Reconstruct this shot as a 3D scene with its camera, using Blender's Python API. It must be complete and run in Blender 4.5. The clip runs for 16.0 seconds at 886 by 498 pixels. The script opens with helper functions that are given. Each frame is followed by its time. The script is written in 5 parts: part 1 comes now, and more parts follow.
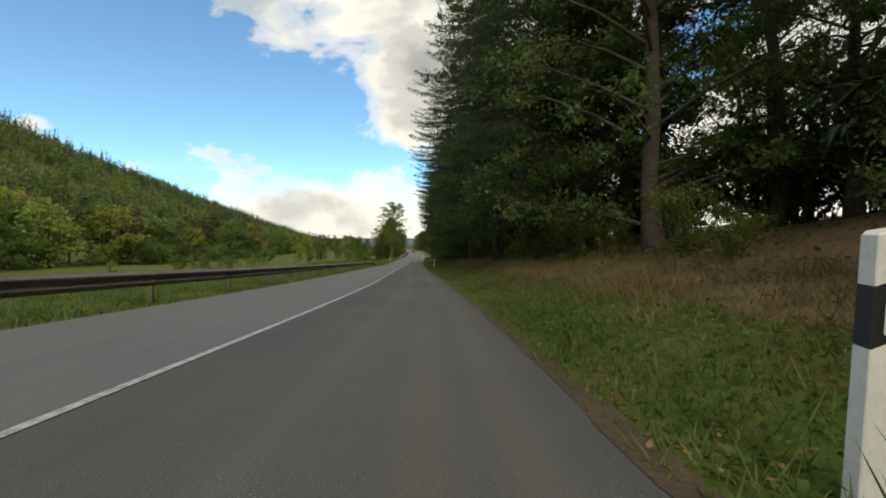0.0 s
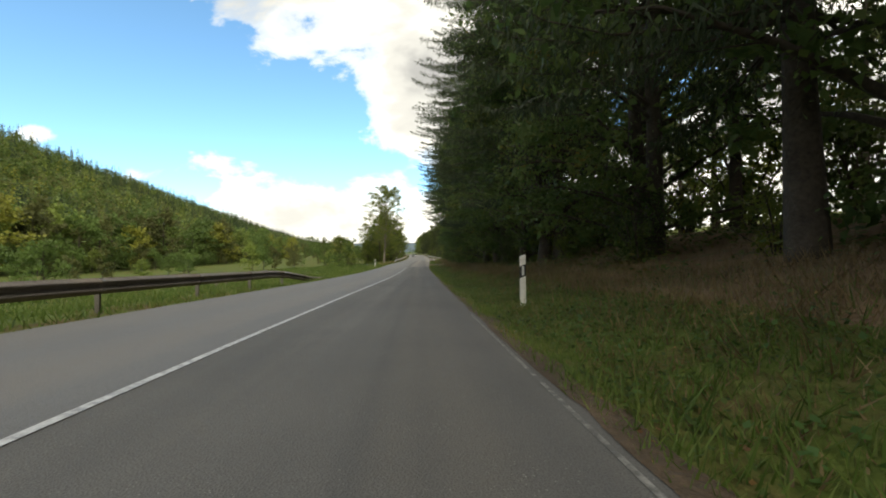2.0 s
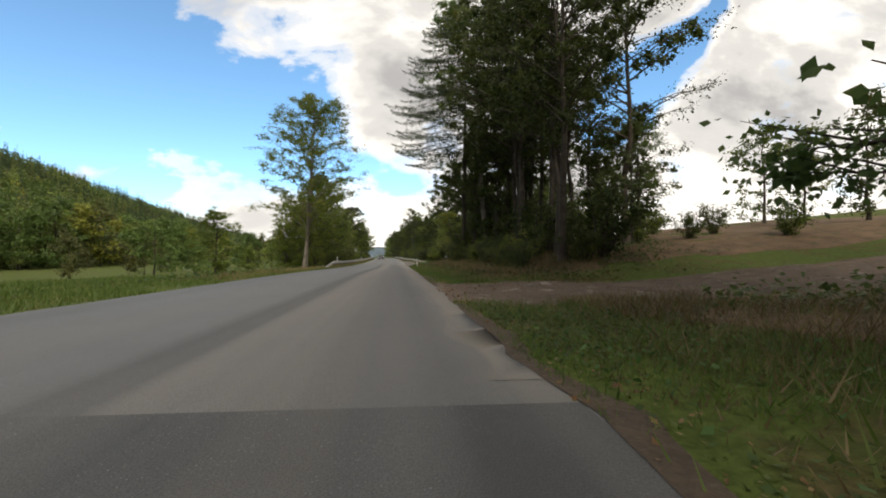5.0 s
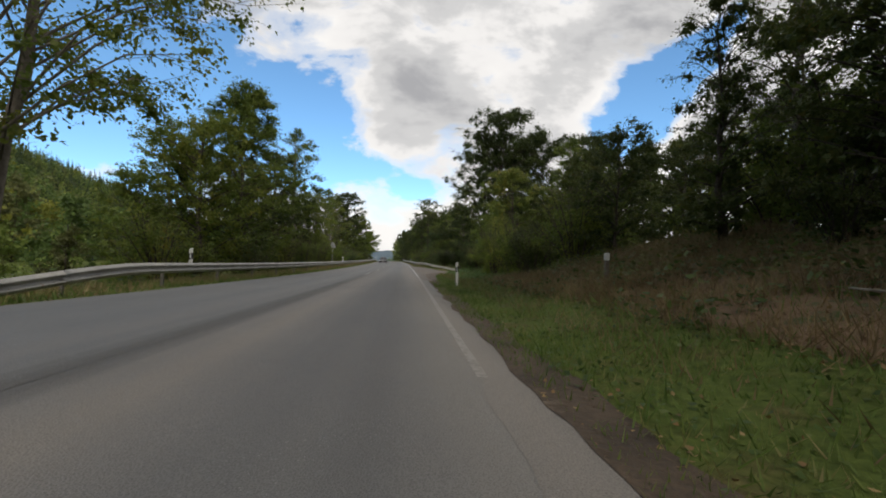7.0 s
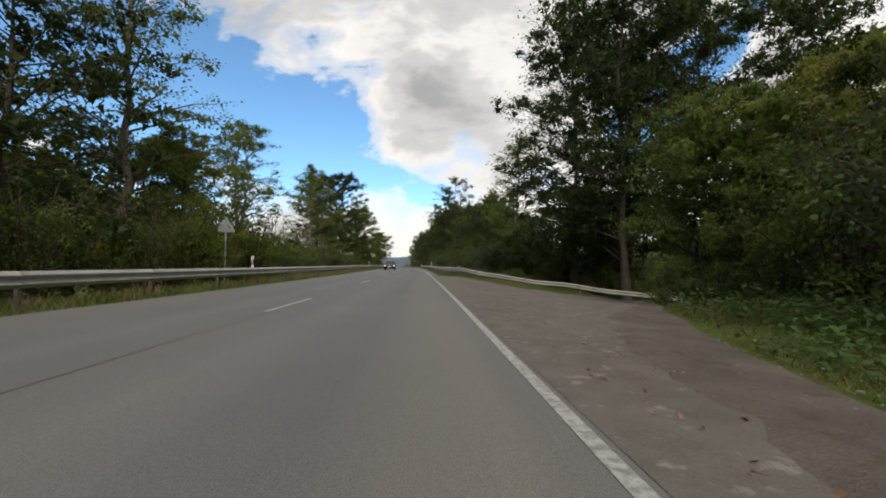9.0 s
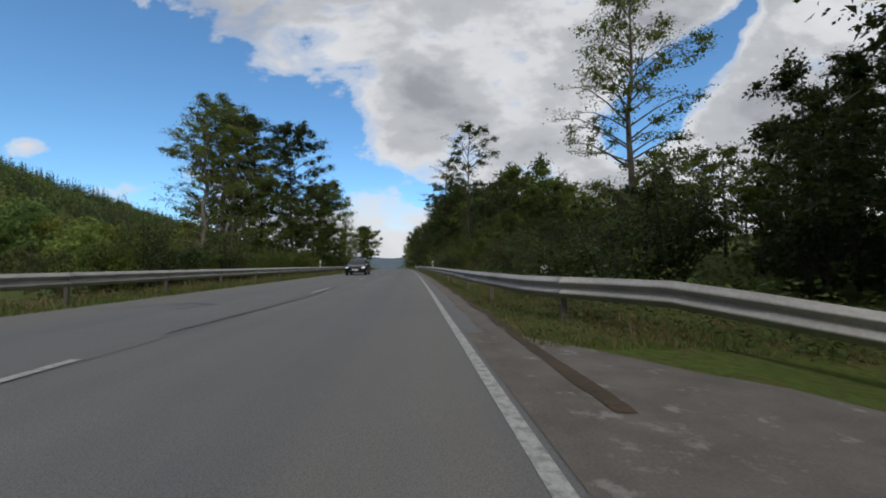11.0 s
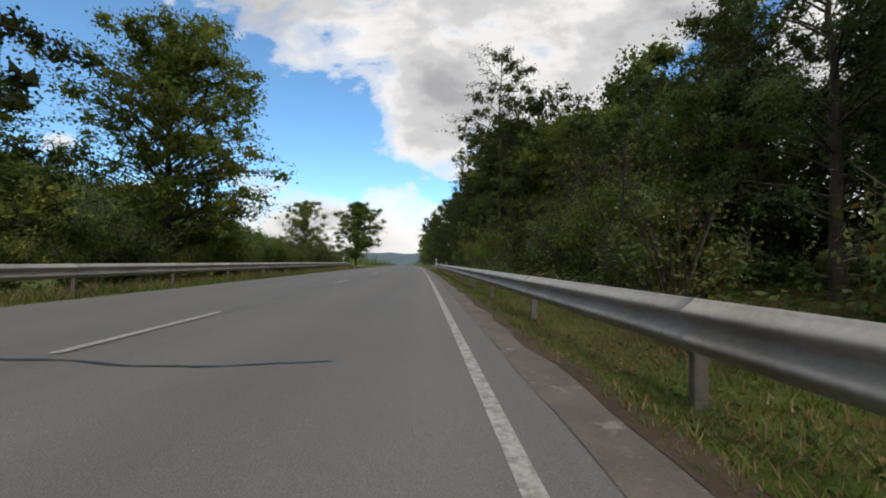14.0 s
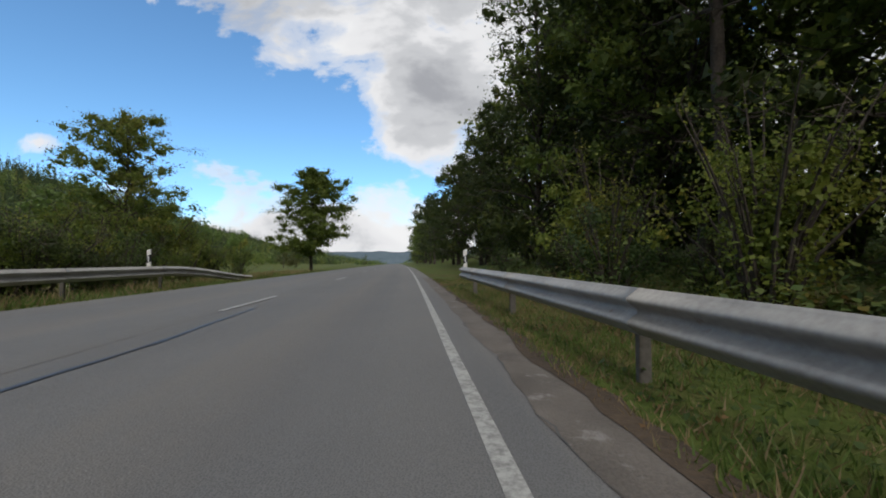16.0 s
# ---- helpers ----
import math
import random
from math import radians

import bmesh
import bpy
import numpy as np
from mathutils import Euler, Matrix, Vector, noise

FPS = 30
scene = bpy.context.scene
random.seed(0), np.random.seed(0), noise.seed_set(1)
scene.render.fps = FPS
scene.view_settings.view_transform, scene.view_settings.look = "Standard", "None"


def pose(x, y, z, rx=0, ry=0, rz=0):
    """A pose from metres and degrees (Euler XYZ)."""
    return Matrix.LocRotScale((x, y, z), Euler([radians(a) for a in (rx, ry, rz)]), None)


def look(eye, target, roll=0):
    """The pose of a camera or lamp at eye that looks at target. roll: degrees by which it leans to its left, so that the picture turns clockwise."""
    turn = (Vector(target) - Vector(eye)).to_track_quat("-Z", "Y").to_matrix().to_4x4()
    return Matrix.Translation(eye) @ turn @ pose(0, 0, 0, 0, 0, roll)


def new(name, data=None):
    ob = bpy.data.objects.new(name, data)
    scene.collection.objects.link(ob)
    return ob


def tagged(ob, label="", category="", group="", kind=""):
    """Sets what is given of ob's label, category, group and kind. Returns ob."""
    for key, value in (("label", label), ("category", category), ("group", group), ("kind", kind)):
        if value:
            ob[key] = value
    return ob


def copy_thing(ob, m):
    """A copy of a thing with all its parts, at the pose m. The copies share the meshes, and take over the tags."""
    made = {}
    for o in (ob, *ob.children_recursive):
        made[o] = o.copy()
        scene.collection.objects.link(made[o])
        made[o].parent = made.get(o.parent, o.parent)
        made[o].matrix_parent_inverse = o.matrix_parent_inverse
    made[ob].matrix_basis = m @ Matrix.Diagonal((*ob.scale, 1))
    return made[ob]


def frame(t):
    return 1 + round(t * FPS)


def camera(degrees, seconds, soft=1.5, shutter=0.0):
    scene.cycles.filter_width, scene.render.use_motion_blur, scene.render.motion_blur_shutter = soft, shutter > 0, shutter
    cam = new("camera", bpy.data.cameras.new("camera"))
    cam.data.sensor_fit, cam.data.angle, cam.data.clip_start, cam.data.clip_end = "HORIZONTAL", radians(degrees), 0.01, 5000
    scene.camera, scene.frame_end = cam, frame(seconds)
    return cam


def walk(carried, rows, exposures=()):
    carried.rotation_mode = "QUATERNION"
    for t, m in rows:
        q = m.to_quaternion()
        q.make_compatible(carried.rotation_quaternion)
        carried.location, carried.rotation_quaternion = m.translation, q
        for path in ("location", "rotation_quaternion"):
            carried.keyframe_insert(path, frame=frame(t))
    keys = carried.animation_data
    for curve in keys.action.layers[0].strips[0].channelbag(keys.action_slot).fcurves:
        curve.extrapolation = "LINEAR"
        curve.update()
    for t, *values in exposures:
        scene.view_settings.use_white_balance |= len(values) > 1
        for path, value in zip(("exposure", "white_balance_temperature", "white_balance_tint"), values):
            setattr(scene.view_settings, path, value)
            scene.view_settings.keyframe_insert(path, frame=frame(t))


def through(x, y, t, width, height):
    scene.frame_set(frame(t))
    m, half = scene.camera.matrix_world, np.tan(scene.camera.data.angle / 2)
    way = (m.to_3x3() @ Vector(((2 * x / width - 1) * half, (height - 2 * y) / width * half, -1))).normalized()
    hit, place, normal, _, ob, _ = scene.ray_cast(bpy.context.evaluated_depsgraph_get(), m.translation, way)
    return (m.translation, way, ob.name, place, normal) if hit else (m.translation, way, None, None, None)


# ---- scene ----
# The road's course: metres along it, heading in degrees (left is positive), grade in degrees.
COURSE = [(-600, -2.0, -0.5), (-40, -2.0, -2.1), (0, 0.6, -1.96), (20, 3.29, -1.61), (32, 3.68, -1.56), (61, 2.25, -1.48),
          (85, 2.6, -0.76), (111, 1.6, 0.14), (140, 1.42, -0.49), (173, 1.79, 0.35), (210, 2.84, 0.65), (255, 3.95, 0.48),
          (278, 4.43, 0.4), (350, 6.06, 0.03), (700, 6.1, -0.1), (3400, 6.1, 0.0)]
STEP = 0.5
S = np.arange(-600, 3400, STEP)
HEADING = np.radians(np.interp(S, [c[0] for c in COURSE], [c[1] for c in COURSE]))
GRADE = np.radians(np.interp(S, [c[0] for c in COURSE], [c[2] for c in COURSE]))
RX = np.cumsum(-np.sin(HEADING)) * STEP
RY = np.cumsum(np.cos(HEADING)) * STEP
RZ = np.cumsum(np.tan(GRADE)) * STEP
RX, RY, RZ = RX - np.interp(0, S, RX), RY - np.interp(0, S, RY), RZ - np.interp(0, S, RZ)


def at(s, d, z=0.0):
    """The place d metres to the right of the course, s metres along it, z above the road."""
    a = np.interp(s, S, HEADING)
    return Vector((np.interp(s, S, RX) + d * math.cos(a), np.interp(s, S, RY) + d * math.sin(a), np.interp(s, S, RZ) + z))


# t, metres along, height, tilt, roll, yaw
PATH = [
    (0.0, 0.00, 0.03, 0.85, -0.02, -0.04, -0.68),
    (0.5, 10.24, -0.23, 0.85, 0.33, 1.81, -2.13),
    (1.0, 20.47, -0.22, 0.85, 0.48, 0.11, -0.07),
    (1.5, 30.68, -0.17, 0.85, 0.56, 0.87, -0.69),
    (2.0, 40.87, -0.09, 0.85, 0.60, 0.66, -0.40),
    (2.5, 51.04, -0.05, 0.85, 0.37, 0.61, 0.20),
    (3.0, 61.20, -0.15, 0.85, 0.92, 0.23, -0.31),
    (3.8, 77.31, -0.16, 0.85, 1.07, 0.14, -1.89),
    (4.6, 93.17, -0.17, 0.85, 1.21, 0.04, -3.48),
    (5.5, 110.70, -0.17, 0.85, 1.38, -0.07, -5.26),
    (6.0, 120.24, -0.13, 0.85, 1.37, -0.69, -3.16),
    (6.5, 129.57, -0.04, 0.85, 1.58, -0.60, -3.42),
    (7.0, 138.67, 0.10, 0.85, 2.00, -1.60, -3.20),
    (7.5, 147.54, 0.10, 0.85, 2.12, -1.52, 0.38),
    (8.0, 156.12, 0.02, 0.85, 2.35, -0.81, -0.47),
    (8.5, 164.44, 0.06, 0.85, 2.64, -0.26, -2.01),
    (9.0, 172.47, -0.09, 0.85, 2.71, -0.32, -0.68),
    (9.9, 186.39, -0.00, 0.85, 2.73, -0.06, -0.91),
    (10.7, 198.25, 0.08, 0.85, 2.76, 0.17, -1.12),
    (11.5, 209.64, 0.15, 0.85, 2.78, 0.40, -1.33),
    (12.0, 216.75, 0.20, 0.85, 2.72, -0.55, -0.88),
    (12.5, 224.01, 0.12, 0.85, 2.60, 0.25, 1.32),
    (13.0, 231.43, 0.24, 0.85, 2.44, 0.12, -0.12),
    (13.5, 238.98, 0.25, 0.85, 2.39, 0.11, -1.58),
    (14.0, 246.63, 0.18, 0.85, 2.25, -0.66, 1.03),
    (14.5, 254.38, 0.01, 0.85, 2.12, -0.31, 1.16),
    (15.0, 262.23, 0.02, 0.85, 2.07, 0.46, 0.46),
    (15.5, 270.18, 0.15, 0.85, 2.18, -0.54, 1.22),
    (16.0, 278.23, 0.18, 0.85, 1.94, 0.29, -0.20),
]
cam = camera(94, 16.0, soft=1.9)
walk(cam, [(t, pose(*at(s, d, h), 90 + tilt, roll, yaw)) for t, s, d, h, tilt, roll, yaw in PATH],
     [(0, -0.08, 7350, 5), (1, 0.22, 7400, 5), (3, 0.38, 7450, 5), (5.5, 0.0, 7000, 10), (6.0, -0.1, 6800, 10), (6.5, -0.15, 6850, 10), (7.0, -0.2, 6750, 10),
      (7.5, -0.2, 6550, 10), (8.0, -0.3, 6650, 10), (8.5, -0.3, 6800, 10), (9.0, -0.15, 6900, 10), (9.5, -0.2, 6800, 10), (11.5, -0.62, 6250, 10), (12.0, -0.4, 6450, 10), (12.5, -0.3, 6550, 10),
      (13.2, -0.2, 6700, 10), (14, -0.2, 6700, 10), (15, -0.05, 6550, 10), (15.5, -0.12, 6600, 10), (16, -0.32, 6450, 10)])

# ---- world, sun ----
SUN_AZ, SUN_EL = 176.0, 42.0  # degrees to the right of the way ahead, and up
world = bpy.data.worlds.new("sky")
scene.world = world
world.use_nodes = True


class Nodes:
    """A short way to write node trees."""

    def __init__(self, tree):
        self.tree = tree
        tree.nodes.clear()

    def add(self, kind, links=()):
        n = self.tree.nodes.new(kind)
        for socket, value in dict(links).items():
            if isinstance(value, bpy.types.NodeSocket):
                self.tree.links.new(value, n.inputs[socket])
            else:
                n.inputs[socket].default_value = value
        return n

    def math(self, op, a, b=0.0, clamp=False):
        n = self.add("ShaderNodeMath", {0: a, 1: b})
        n.operation, n.use_clamp = op, clamp
        return n.outputs[0]

    def noise(self, vector, scale, detail=4.0, rough=0.55, distortion=0.0):
        return self.add("ShaderNodeTexNoise", {"Vector": vector, "Scale": scale, "Detail": detail, "Roughness": rough, "Distortion": distortion}).outputs["Fac"]

    def ramp(self, fac, stops, smooth=False):
        n = self.add("ShaderNodeValToRGB", {"Fac": fac})
        n.color_ramp.interpolation = "EASE" if smooth else "LINEAR"
        e = n.color_ramp.elements
        while len(e) < len(stops):
            e.new(0.5)
        for i, (p, c) in enumerate(stops):
            e[i].position = p
            e[i].color = (*c, 1) if isinstance(c, tuple) else (c, c, c, 1)
        return n.outputs["Color"]

    def mix(self, fac, a, b):
        n = self.add("ShaderNodeMix")
        n.data_type = "RGBA"
        for i, v in ((0, fac), (6, a), (7, b)):
            if isinstance(v, bpy.types.NodeSocket):
                self.tree.links.new(v, n.inputs[i])
            else:
                n.inputs[i].default_value = (*v, 1) if isinstance(v, tuple) else v
        return n.outputs[2]


def build_sky():
    n = Nodes(world.node_tree)
    sky = n.add("ShaderNodeTexSky")
    sky.sky_type, sky.sun_disc, sky.sun_elevation, sky.sun_rotation = "NISHITA", False, radians(SUN_EL), radians(SUN_AZ)
    sky.altitude, sky.air_density, sky.dust_density, sky.ozone_density = 400, 1.0, 0.2, 3.0
    way = n.add("ShaderNodeTexCoord").outputs["Generated"]
    xyz = n.add("ShaderNodeSeparateXYZ", {0: way}).outputs
    ahead = n.math("MAXIMUM", n.math("ABSOLUTE", xyz[1]), 0.12)
    u = n.math("DIVIDE", xyz[0], ahead)
    v = n.math("DIVIDE", n.math("MAXIMUM", xyz[2], 0.0), ahead)
    flat = n.add("ShaderNodeCombineXYZ", {0: u, 1: n.math("MULTIPLY", v, 1.7), 2: 0.0}).outputs[0]
    # a wide cloud bank overhead, clear sky to the left below it, low clouds along the horizon
    bank = n.math("ADD", n.math("SUBTRACT", v, 0.34), n.math("MULTIPLY", u, 0.44))
    low = n.math("SUBTRACT", n.math("ADD", 0.235, n.math("MULTIPLY", u, 0.10)), v)
    side = n.math("MULTIPLY", n.math("ADD", u, 0.06), 0.8)
    field = n.math("MAXIMUM", n.math("MAXIMUM", bank, low), side)
    field = n.math("MINIMUM", field, 0.16)
    # broken bright cloud added behind the way ahead, unseen, as fill light
    field = n.math("ADD", field, n.math("MULTIPLY", n.math("MULTIPLY", xyz[1], -2.5, True), 0.35))

    def puff(x, y, wide, tall, amount):
        """A round swelling of the clouds, or a hole where amount is negative."""
        a, b = n.math("DIVIDE", n.math("SUBTRACT", u, x), wide), n.math("DIVIDE", n.math("SUBTRACT", v, y), tall)
        far = n.math("SQRT", n.math("ADD", n.math("MULTIPLY", a, a), n.math("MULTIPLY", b, b)))
        return n.math("MULTIPLY", n.math("SUBTRACT", 1.0, far, True), amount)

    def rift(x0, y0, x1, y1, wide, thin, amount):
        """A long gap in the clouds from one place to another, narrowing towards its end."""
        dx, dy = x1 - x0, y1 - y0
        a, b = n.math("SUBTRACT", u, x0), n.math("SUBTRACT", v, y0)
        f = n.math("DIVIDE", n.math("ADD", n.math("MULTIPLY", a, dx), n.math("MULTIPLY", b, dy)), dx * dx + dy * dy, True)
        a, b = n.math("SUBTRACT", a, n.math("MULTIPLY", f, dx)), n.math("SUBTRACT", b, n.math("MULTIPLY", f, dy))
        far = n.math("SQRT", n.math("ADD", n.math("MULTIPLY", a, a), n.math("MULTIPLY", b, b)))
        width = n.math("ADD", wide, n.math("MULTIPLY", f, thin - wide))
        return n.math("MULTIPLY", n.math("SUBTRACT", 1.0, n.math("DIVIDE", far, width), True), amount)

    for shape in ((-0.09, 0.30, 0.15, 0.07, 0.24), (-0.06, 0.40, 0.15, 0.13, 0.26), (0.0, 0.18, 0.10, 0.04, -0.2), (-0.98, 0.30, 0.20, 0.06, 0.2)):
        field = n.math("ADD", field, puff(*shape))
    field = n.math("ADD", field, rift(0.50, 0.35, 0.80, 0.66, 0.135, 0.055, -0.36))
    billow = n.math("SUBTRACT", n.noise(flat, 4.2, 9.0, 0.58, 0.25), 0.5)
    field = n.math("ADD", field, n.math("MULTIPLY", billow, 0.62))
    mask = n.ramp(field, [(0.0, 0.0), (0.05, 0.6), (0.12, 1.0)], True)
    soft = n.noise(flat, 2.3, 5.0, 0.5)
    thick = n.math("ADD", n.math("MULTIPLY", field, 1.9), n.math("MULTIPLY", n.math("SUBTRACT", soft, 0.46), 2.0))
    # low clouds lie far off and show their lit sides
    thick = n.math("SUBTRACT", thick, n.math("MULTIPLY", n.math("SUBTRACT", 0.30, v, True), 1.3))
    cloud = n.ramp(thick, [(0.0, (1.0, 1.0, 1.0)), (0.20, (0.92, 0.92, 0.93)), (0.42, (0.66, 0.67, 0.69)), (0.75, (0.42, 0.43, 0.46))], True)
    clear = n.add("ShaderNodeMix")
    clear.data_type, clear.blend_type = "RGBA", "MULTIPLY"
    clear.inputs[0].default_value = 1.0
    clear.inputs[7].default_value = (1.08, 1.46, 1.58, 1)
    n.tree.links.new(sky.outputs[0], clear.inputs[6])
    blue = n.add("ShaderNodeBackground", {"Color": clear.outputs[2], "Strength": 0.15})
    white = n.add("ShaderNodeBackground", {"Color": cloud, "Strength": 1.12})
    both = n.add("ShaderNodeMixShader", {0: mask, 1: blue.outputs[0], 2: white.outputs[0]})
    n.add("ShaderNodeOutputWorld", {0: both.outputs[0]})


build_sky()
sun = new("sun", bpy.data.lights.new("sun", "SUN"))
sun.data.energy, sun.data.angle, sun.data.color = 2.2, radians(18), (1.0, 0.95, 0.88)
SUN_WAY = Vector((math.sin(radians(SUN_AZ)) * math.cos(radians(SUN_EL)), math.cos(radians(SUN_AZ)) * math.cos(radians(SUN_EL)), math.sin(radians(SUN_EL))))
sun.matrix_world = look((0, 0, 60), Vector((0, 0, 60)) - SUN_WAY)
scene.view_settings.exposure = 0.0


# ---- materials ----
def material(name):
    m = bpy.data.materials.new(name)
    m.use_nodes = True
    return m, Nodes(m.node_tree)


def surface(name, dark, light, coarse=1.0, fine=25.0, rough=0.8, metal=0.0, bump=0.3, depth=0.01, spec=0.4, spots=None):
    """A mottled surface: two scales of noise between two colours, a fine bump, and stains of a third colour."""
    m, n = material(name)
    where = n.add("ShaderNodeNewGeometry").outputs["Position"]
    a, b = n.noise(where, coarse, 5.0), n.noise(where, fine, 3.0)
    both = n.math("ADD", n.math("MULTIPLY", a, 0.6), n.math("MULTIPLY", b, 0.4))
    colour = n.ramp(both, [(0.32, dark), (0.68, light)])
    if spots:
        stain, amount = spots
        patch = n.ramp(n.noise(where, coarse * 1.7, 6.0, 0.65), [(0.62 - amount, 0.0), (0.70 - amount, 1.0)])
        colour = n.mix(patch, colour, stain)
    relief = n.add("ShaderNodeBump", {"Strength": bump, "Distance": depth, "Height": b})
    shade = n.add("ShaderNodeBsdfPrincipled", {"Base Color": colour, "Roughness": rough, "Metallic": metal, "Specular IOR Level": spec, "Normal": relief.outputs[0]})
    n.add("ShaderNodeOutputMaterial", {0: shade.outputs[0]})
    return m


def leafage(name, stops, through=0.35, rough=0.55, vary=0.2):
    """Leaves: tints that change from spray to spray and plant to plant, a little from leaf to leaf, and light shining through."""
    m, n = material(name)
    leaf = n.add("ShaderNodeNewGeometry").outputs["Random Per Island"]
    plant = n.add("ShaderNodeObjectInfo").outputs["Random"]
    where = n.add("ShaderNodeNewGeometry").outputs["Position"]
    spray, bough = n.noise(where, 2.6, 3.0, 0.6), n.noise(where, 0.55, 2.0)
    soft = n.math("ADD", n.math("MULTIPLY", n.math("SUBTRACT", spray, 0.5), 0.75), n.math("MULTIPLY", n.math("SUBTRACT", bough, 0.5), 0.9))
    tint = n.math("ADD", n.math("ADD", n.math("MULTIPLY", leaf, vary), n.math("MULTIPLY", plant, 0.26)), n.math("ADD", soft, 0.5 - 0.5 * vary - 0.13))
    colour = n.ramp(tint, stops)
    shade = n.add("ShaderNodeBsdfPrincipled", {"Base Color": colour, "Roughness": rough, "Specular IOR Level": 0.3})
    glow = n.add("ShaderNodeBsdfTranslucent", {"Color": colour})
    both = n.add("ShaderNodeMixShader", {0: through, 1: shade.outputs[0], 2: glow.outputs[0]})
    n.add("ShaderNodeOutputMaterial", {0: both.outputs[0]})
    return m


def build_asphalt(name, dark, light, stain, worn=0.0, rough_grit=0.8):
    """Asphalt: fine grit, long wheel tracks along the lanes, blots; worn: how strongly the old wheel tracks and the middle joint show."""
    m, n = material(name)
    where = n.add("ShaderNodeNewGeometry").outputs["Position"]
    lanes = n.add("ShaderNodeUVMap").outputs[0]
    xy = n.add("ShaderNodeSeparateXYZ", {0: lanes}).outputs
    along = n.add("ShaderNodeMapping", {"Vector": lanes, "Scale": (1.0, 0.012, 1.0)}).outputs[0]
    grit = n.add("ShaderNodeTexVoronoi", {"Vector": where, "Scale": 95.0}).outputs["Distance"]
    tracks, blots = n.noise(along, 1.1, 3.0), n.noise(where, 0.35, 5.0, 0.6)
    base = n.ramp(n.math("ADD", n.math("MULTIPLY", tracks, 0.6), n.math("MULTIPLY", blots, 0.4)), [(0.36, dark), (0.64, light)])
    base = n.mix(n.ramp(n.noise(along, 0.7, 3.0, 0.6), [(0.48, 0.0), (0.66, 0.6)]), base, stain)
    if worn:
        # dark middle joint and oily lane middle, pale dusty wheel tracks, on the old stretch
        wobble = n.math("ADD", xy[0], n.math("MULTIPLY", n.math("SUBTRACT", n.noise(along, 6.0, 3.0), 0.5), 0.35))
        across = n.math("DIVIDE", n.math("ADD", wobble, 5.0), 10.0)
        old = n.ramp(n.math("DIVIDE", xy[1], 300.0), [(0.30, 0.0), (0.36, worn), (0.52, worn), (0.60, 0.15 * worn)])
        shine = n.ramp(across, [(0.30, (0.66, 0.68, 0.70)), (0.42, (0.72, 0.73, 0.74)), (0.470, (0.68, 0.68, 0.68)), (0.494, (0.42, 0.42, 0.42)), (0.520, (0.48, 0.47, 0.46)), (0.545, (0.82, 0.78, 0.73)), (0.600, (0.86, 0.81, 0.75)),
                                (0.66, (0.60, 0.59, 0.58)), (0.735, (0.57, 0.56, 0.55)), (0.79, (0.84, 0.80, 0.74)), (0.84, (0.95, 0.90, 0.83))])
        wear = n.mix(old, n.ramp(n.math("DIVIDE", xy[1], 300.0), [(0.30, (0.62, 0.64, 0.68)), (0.40, (0.8, 0.8, 0.8))]), shine)
        mult = n.add("ShaderNodeMix")
        mult.data_type, mult.blend_type = "RGBA", "MULTIPLY"
        mult.inputs[0].default_value = 1.0
        n.tree.links.new(base, mult.inputs[6])
        n.tree.links.new(wear, mult.inputs[7])
        base = mult.outputs[2]
    stones = n.ramp(grit, [(0.05, 0.62), (0.6, 1.22)])
    chips = n.add("ShaderNodeTexVoronoi", {"Vector": where, "Scale": 38.0}).outputs["Distance"]
    base = n.mix(n.math("MULTIPLY", n.ramp(chips, [(0.10, 1.0), (0.17, 0.0)]), n.ramp(n.noise(where, 1.6, 2.0), [(0.42, 0.0), (0.62, 0.5)])), base, (0.34, 0.335, 0.32))
    colour = n.add("ShaderNodeMix")
    colour.data_type, colour.blend_type = "RGBA", "MULTIPLY"
    colour.inputs[0].default_value = rough_grit
    n.tree.links.new(base, colour.inputs[6])
    n.tree.links.new(stones, colour.inputs[7])
    relief = n.add("ShaderNodeBump", {"Strength": 0.7, "Distance": 0.006, "Height": grit})
    shade = n.add("ShaderNodeBsdfPrincipled", {"Base Color": colour.outputs[2], "Roughness": 0.82, "Specular IOR Level": 0.35, "Normal": relief.outputs[0]})
    n.add("ShaderNodeOutputMaterial", {0: shade.outputs[0]})
    return m


def build_paint(name, colour, worn, gone=0.0):
    m, n = material(name)
    where = n.add("ShaderNodeNewGeometry").outputs["Position"]
    wear = n.ramp(n.noise(where, 14.0, 8.0, 0.7), [(0.38 + gone, 0.0), (0.58 + gone, 1.0)])
    mixed = n.mix(wear, worn, colour)
    shade = n.add("ShaderNodeBsdfPrincipled", {"Base Color": mixed, "Roughness": 0.7})
    n.add("ShaderNodeOutputMaterial", {0: shade.outputs[0]})
    return m


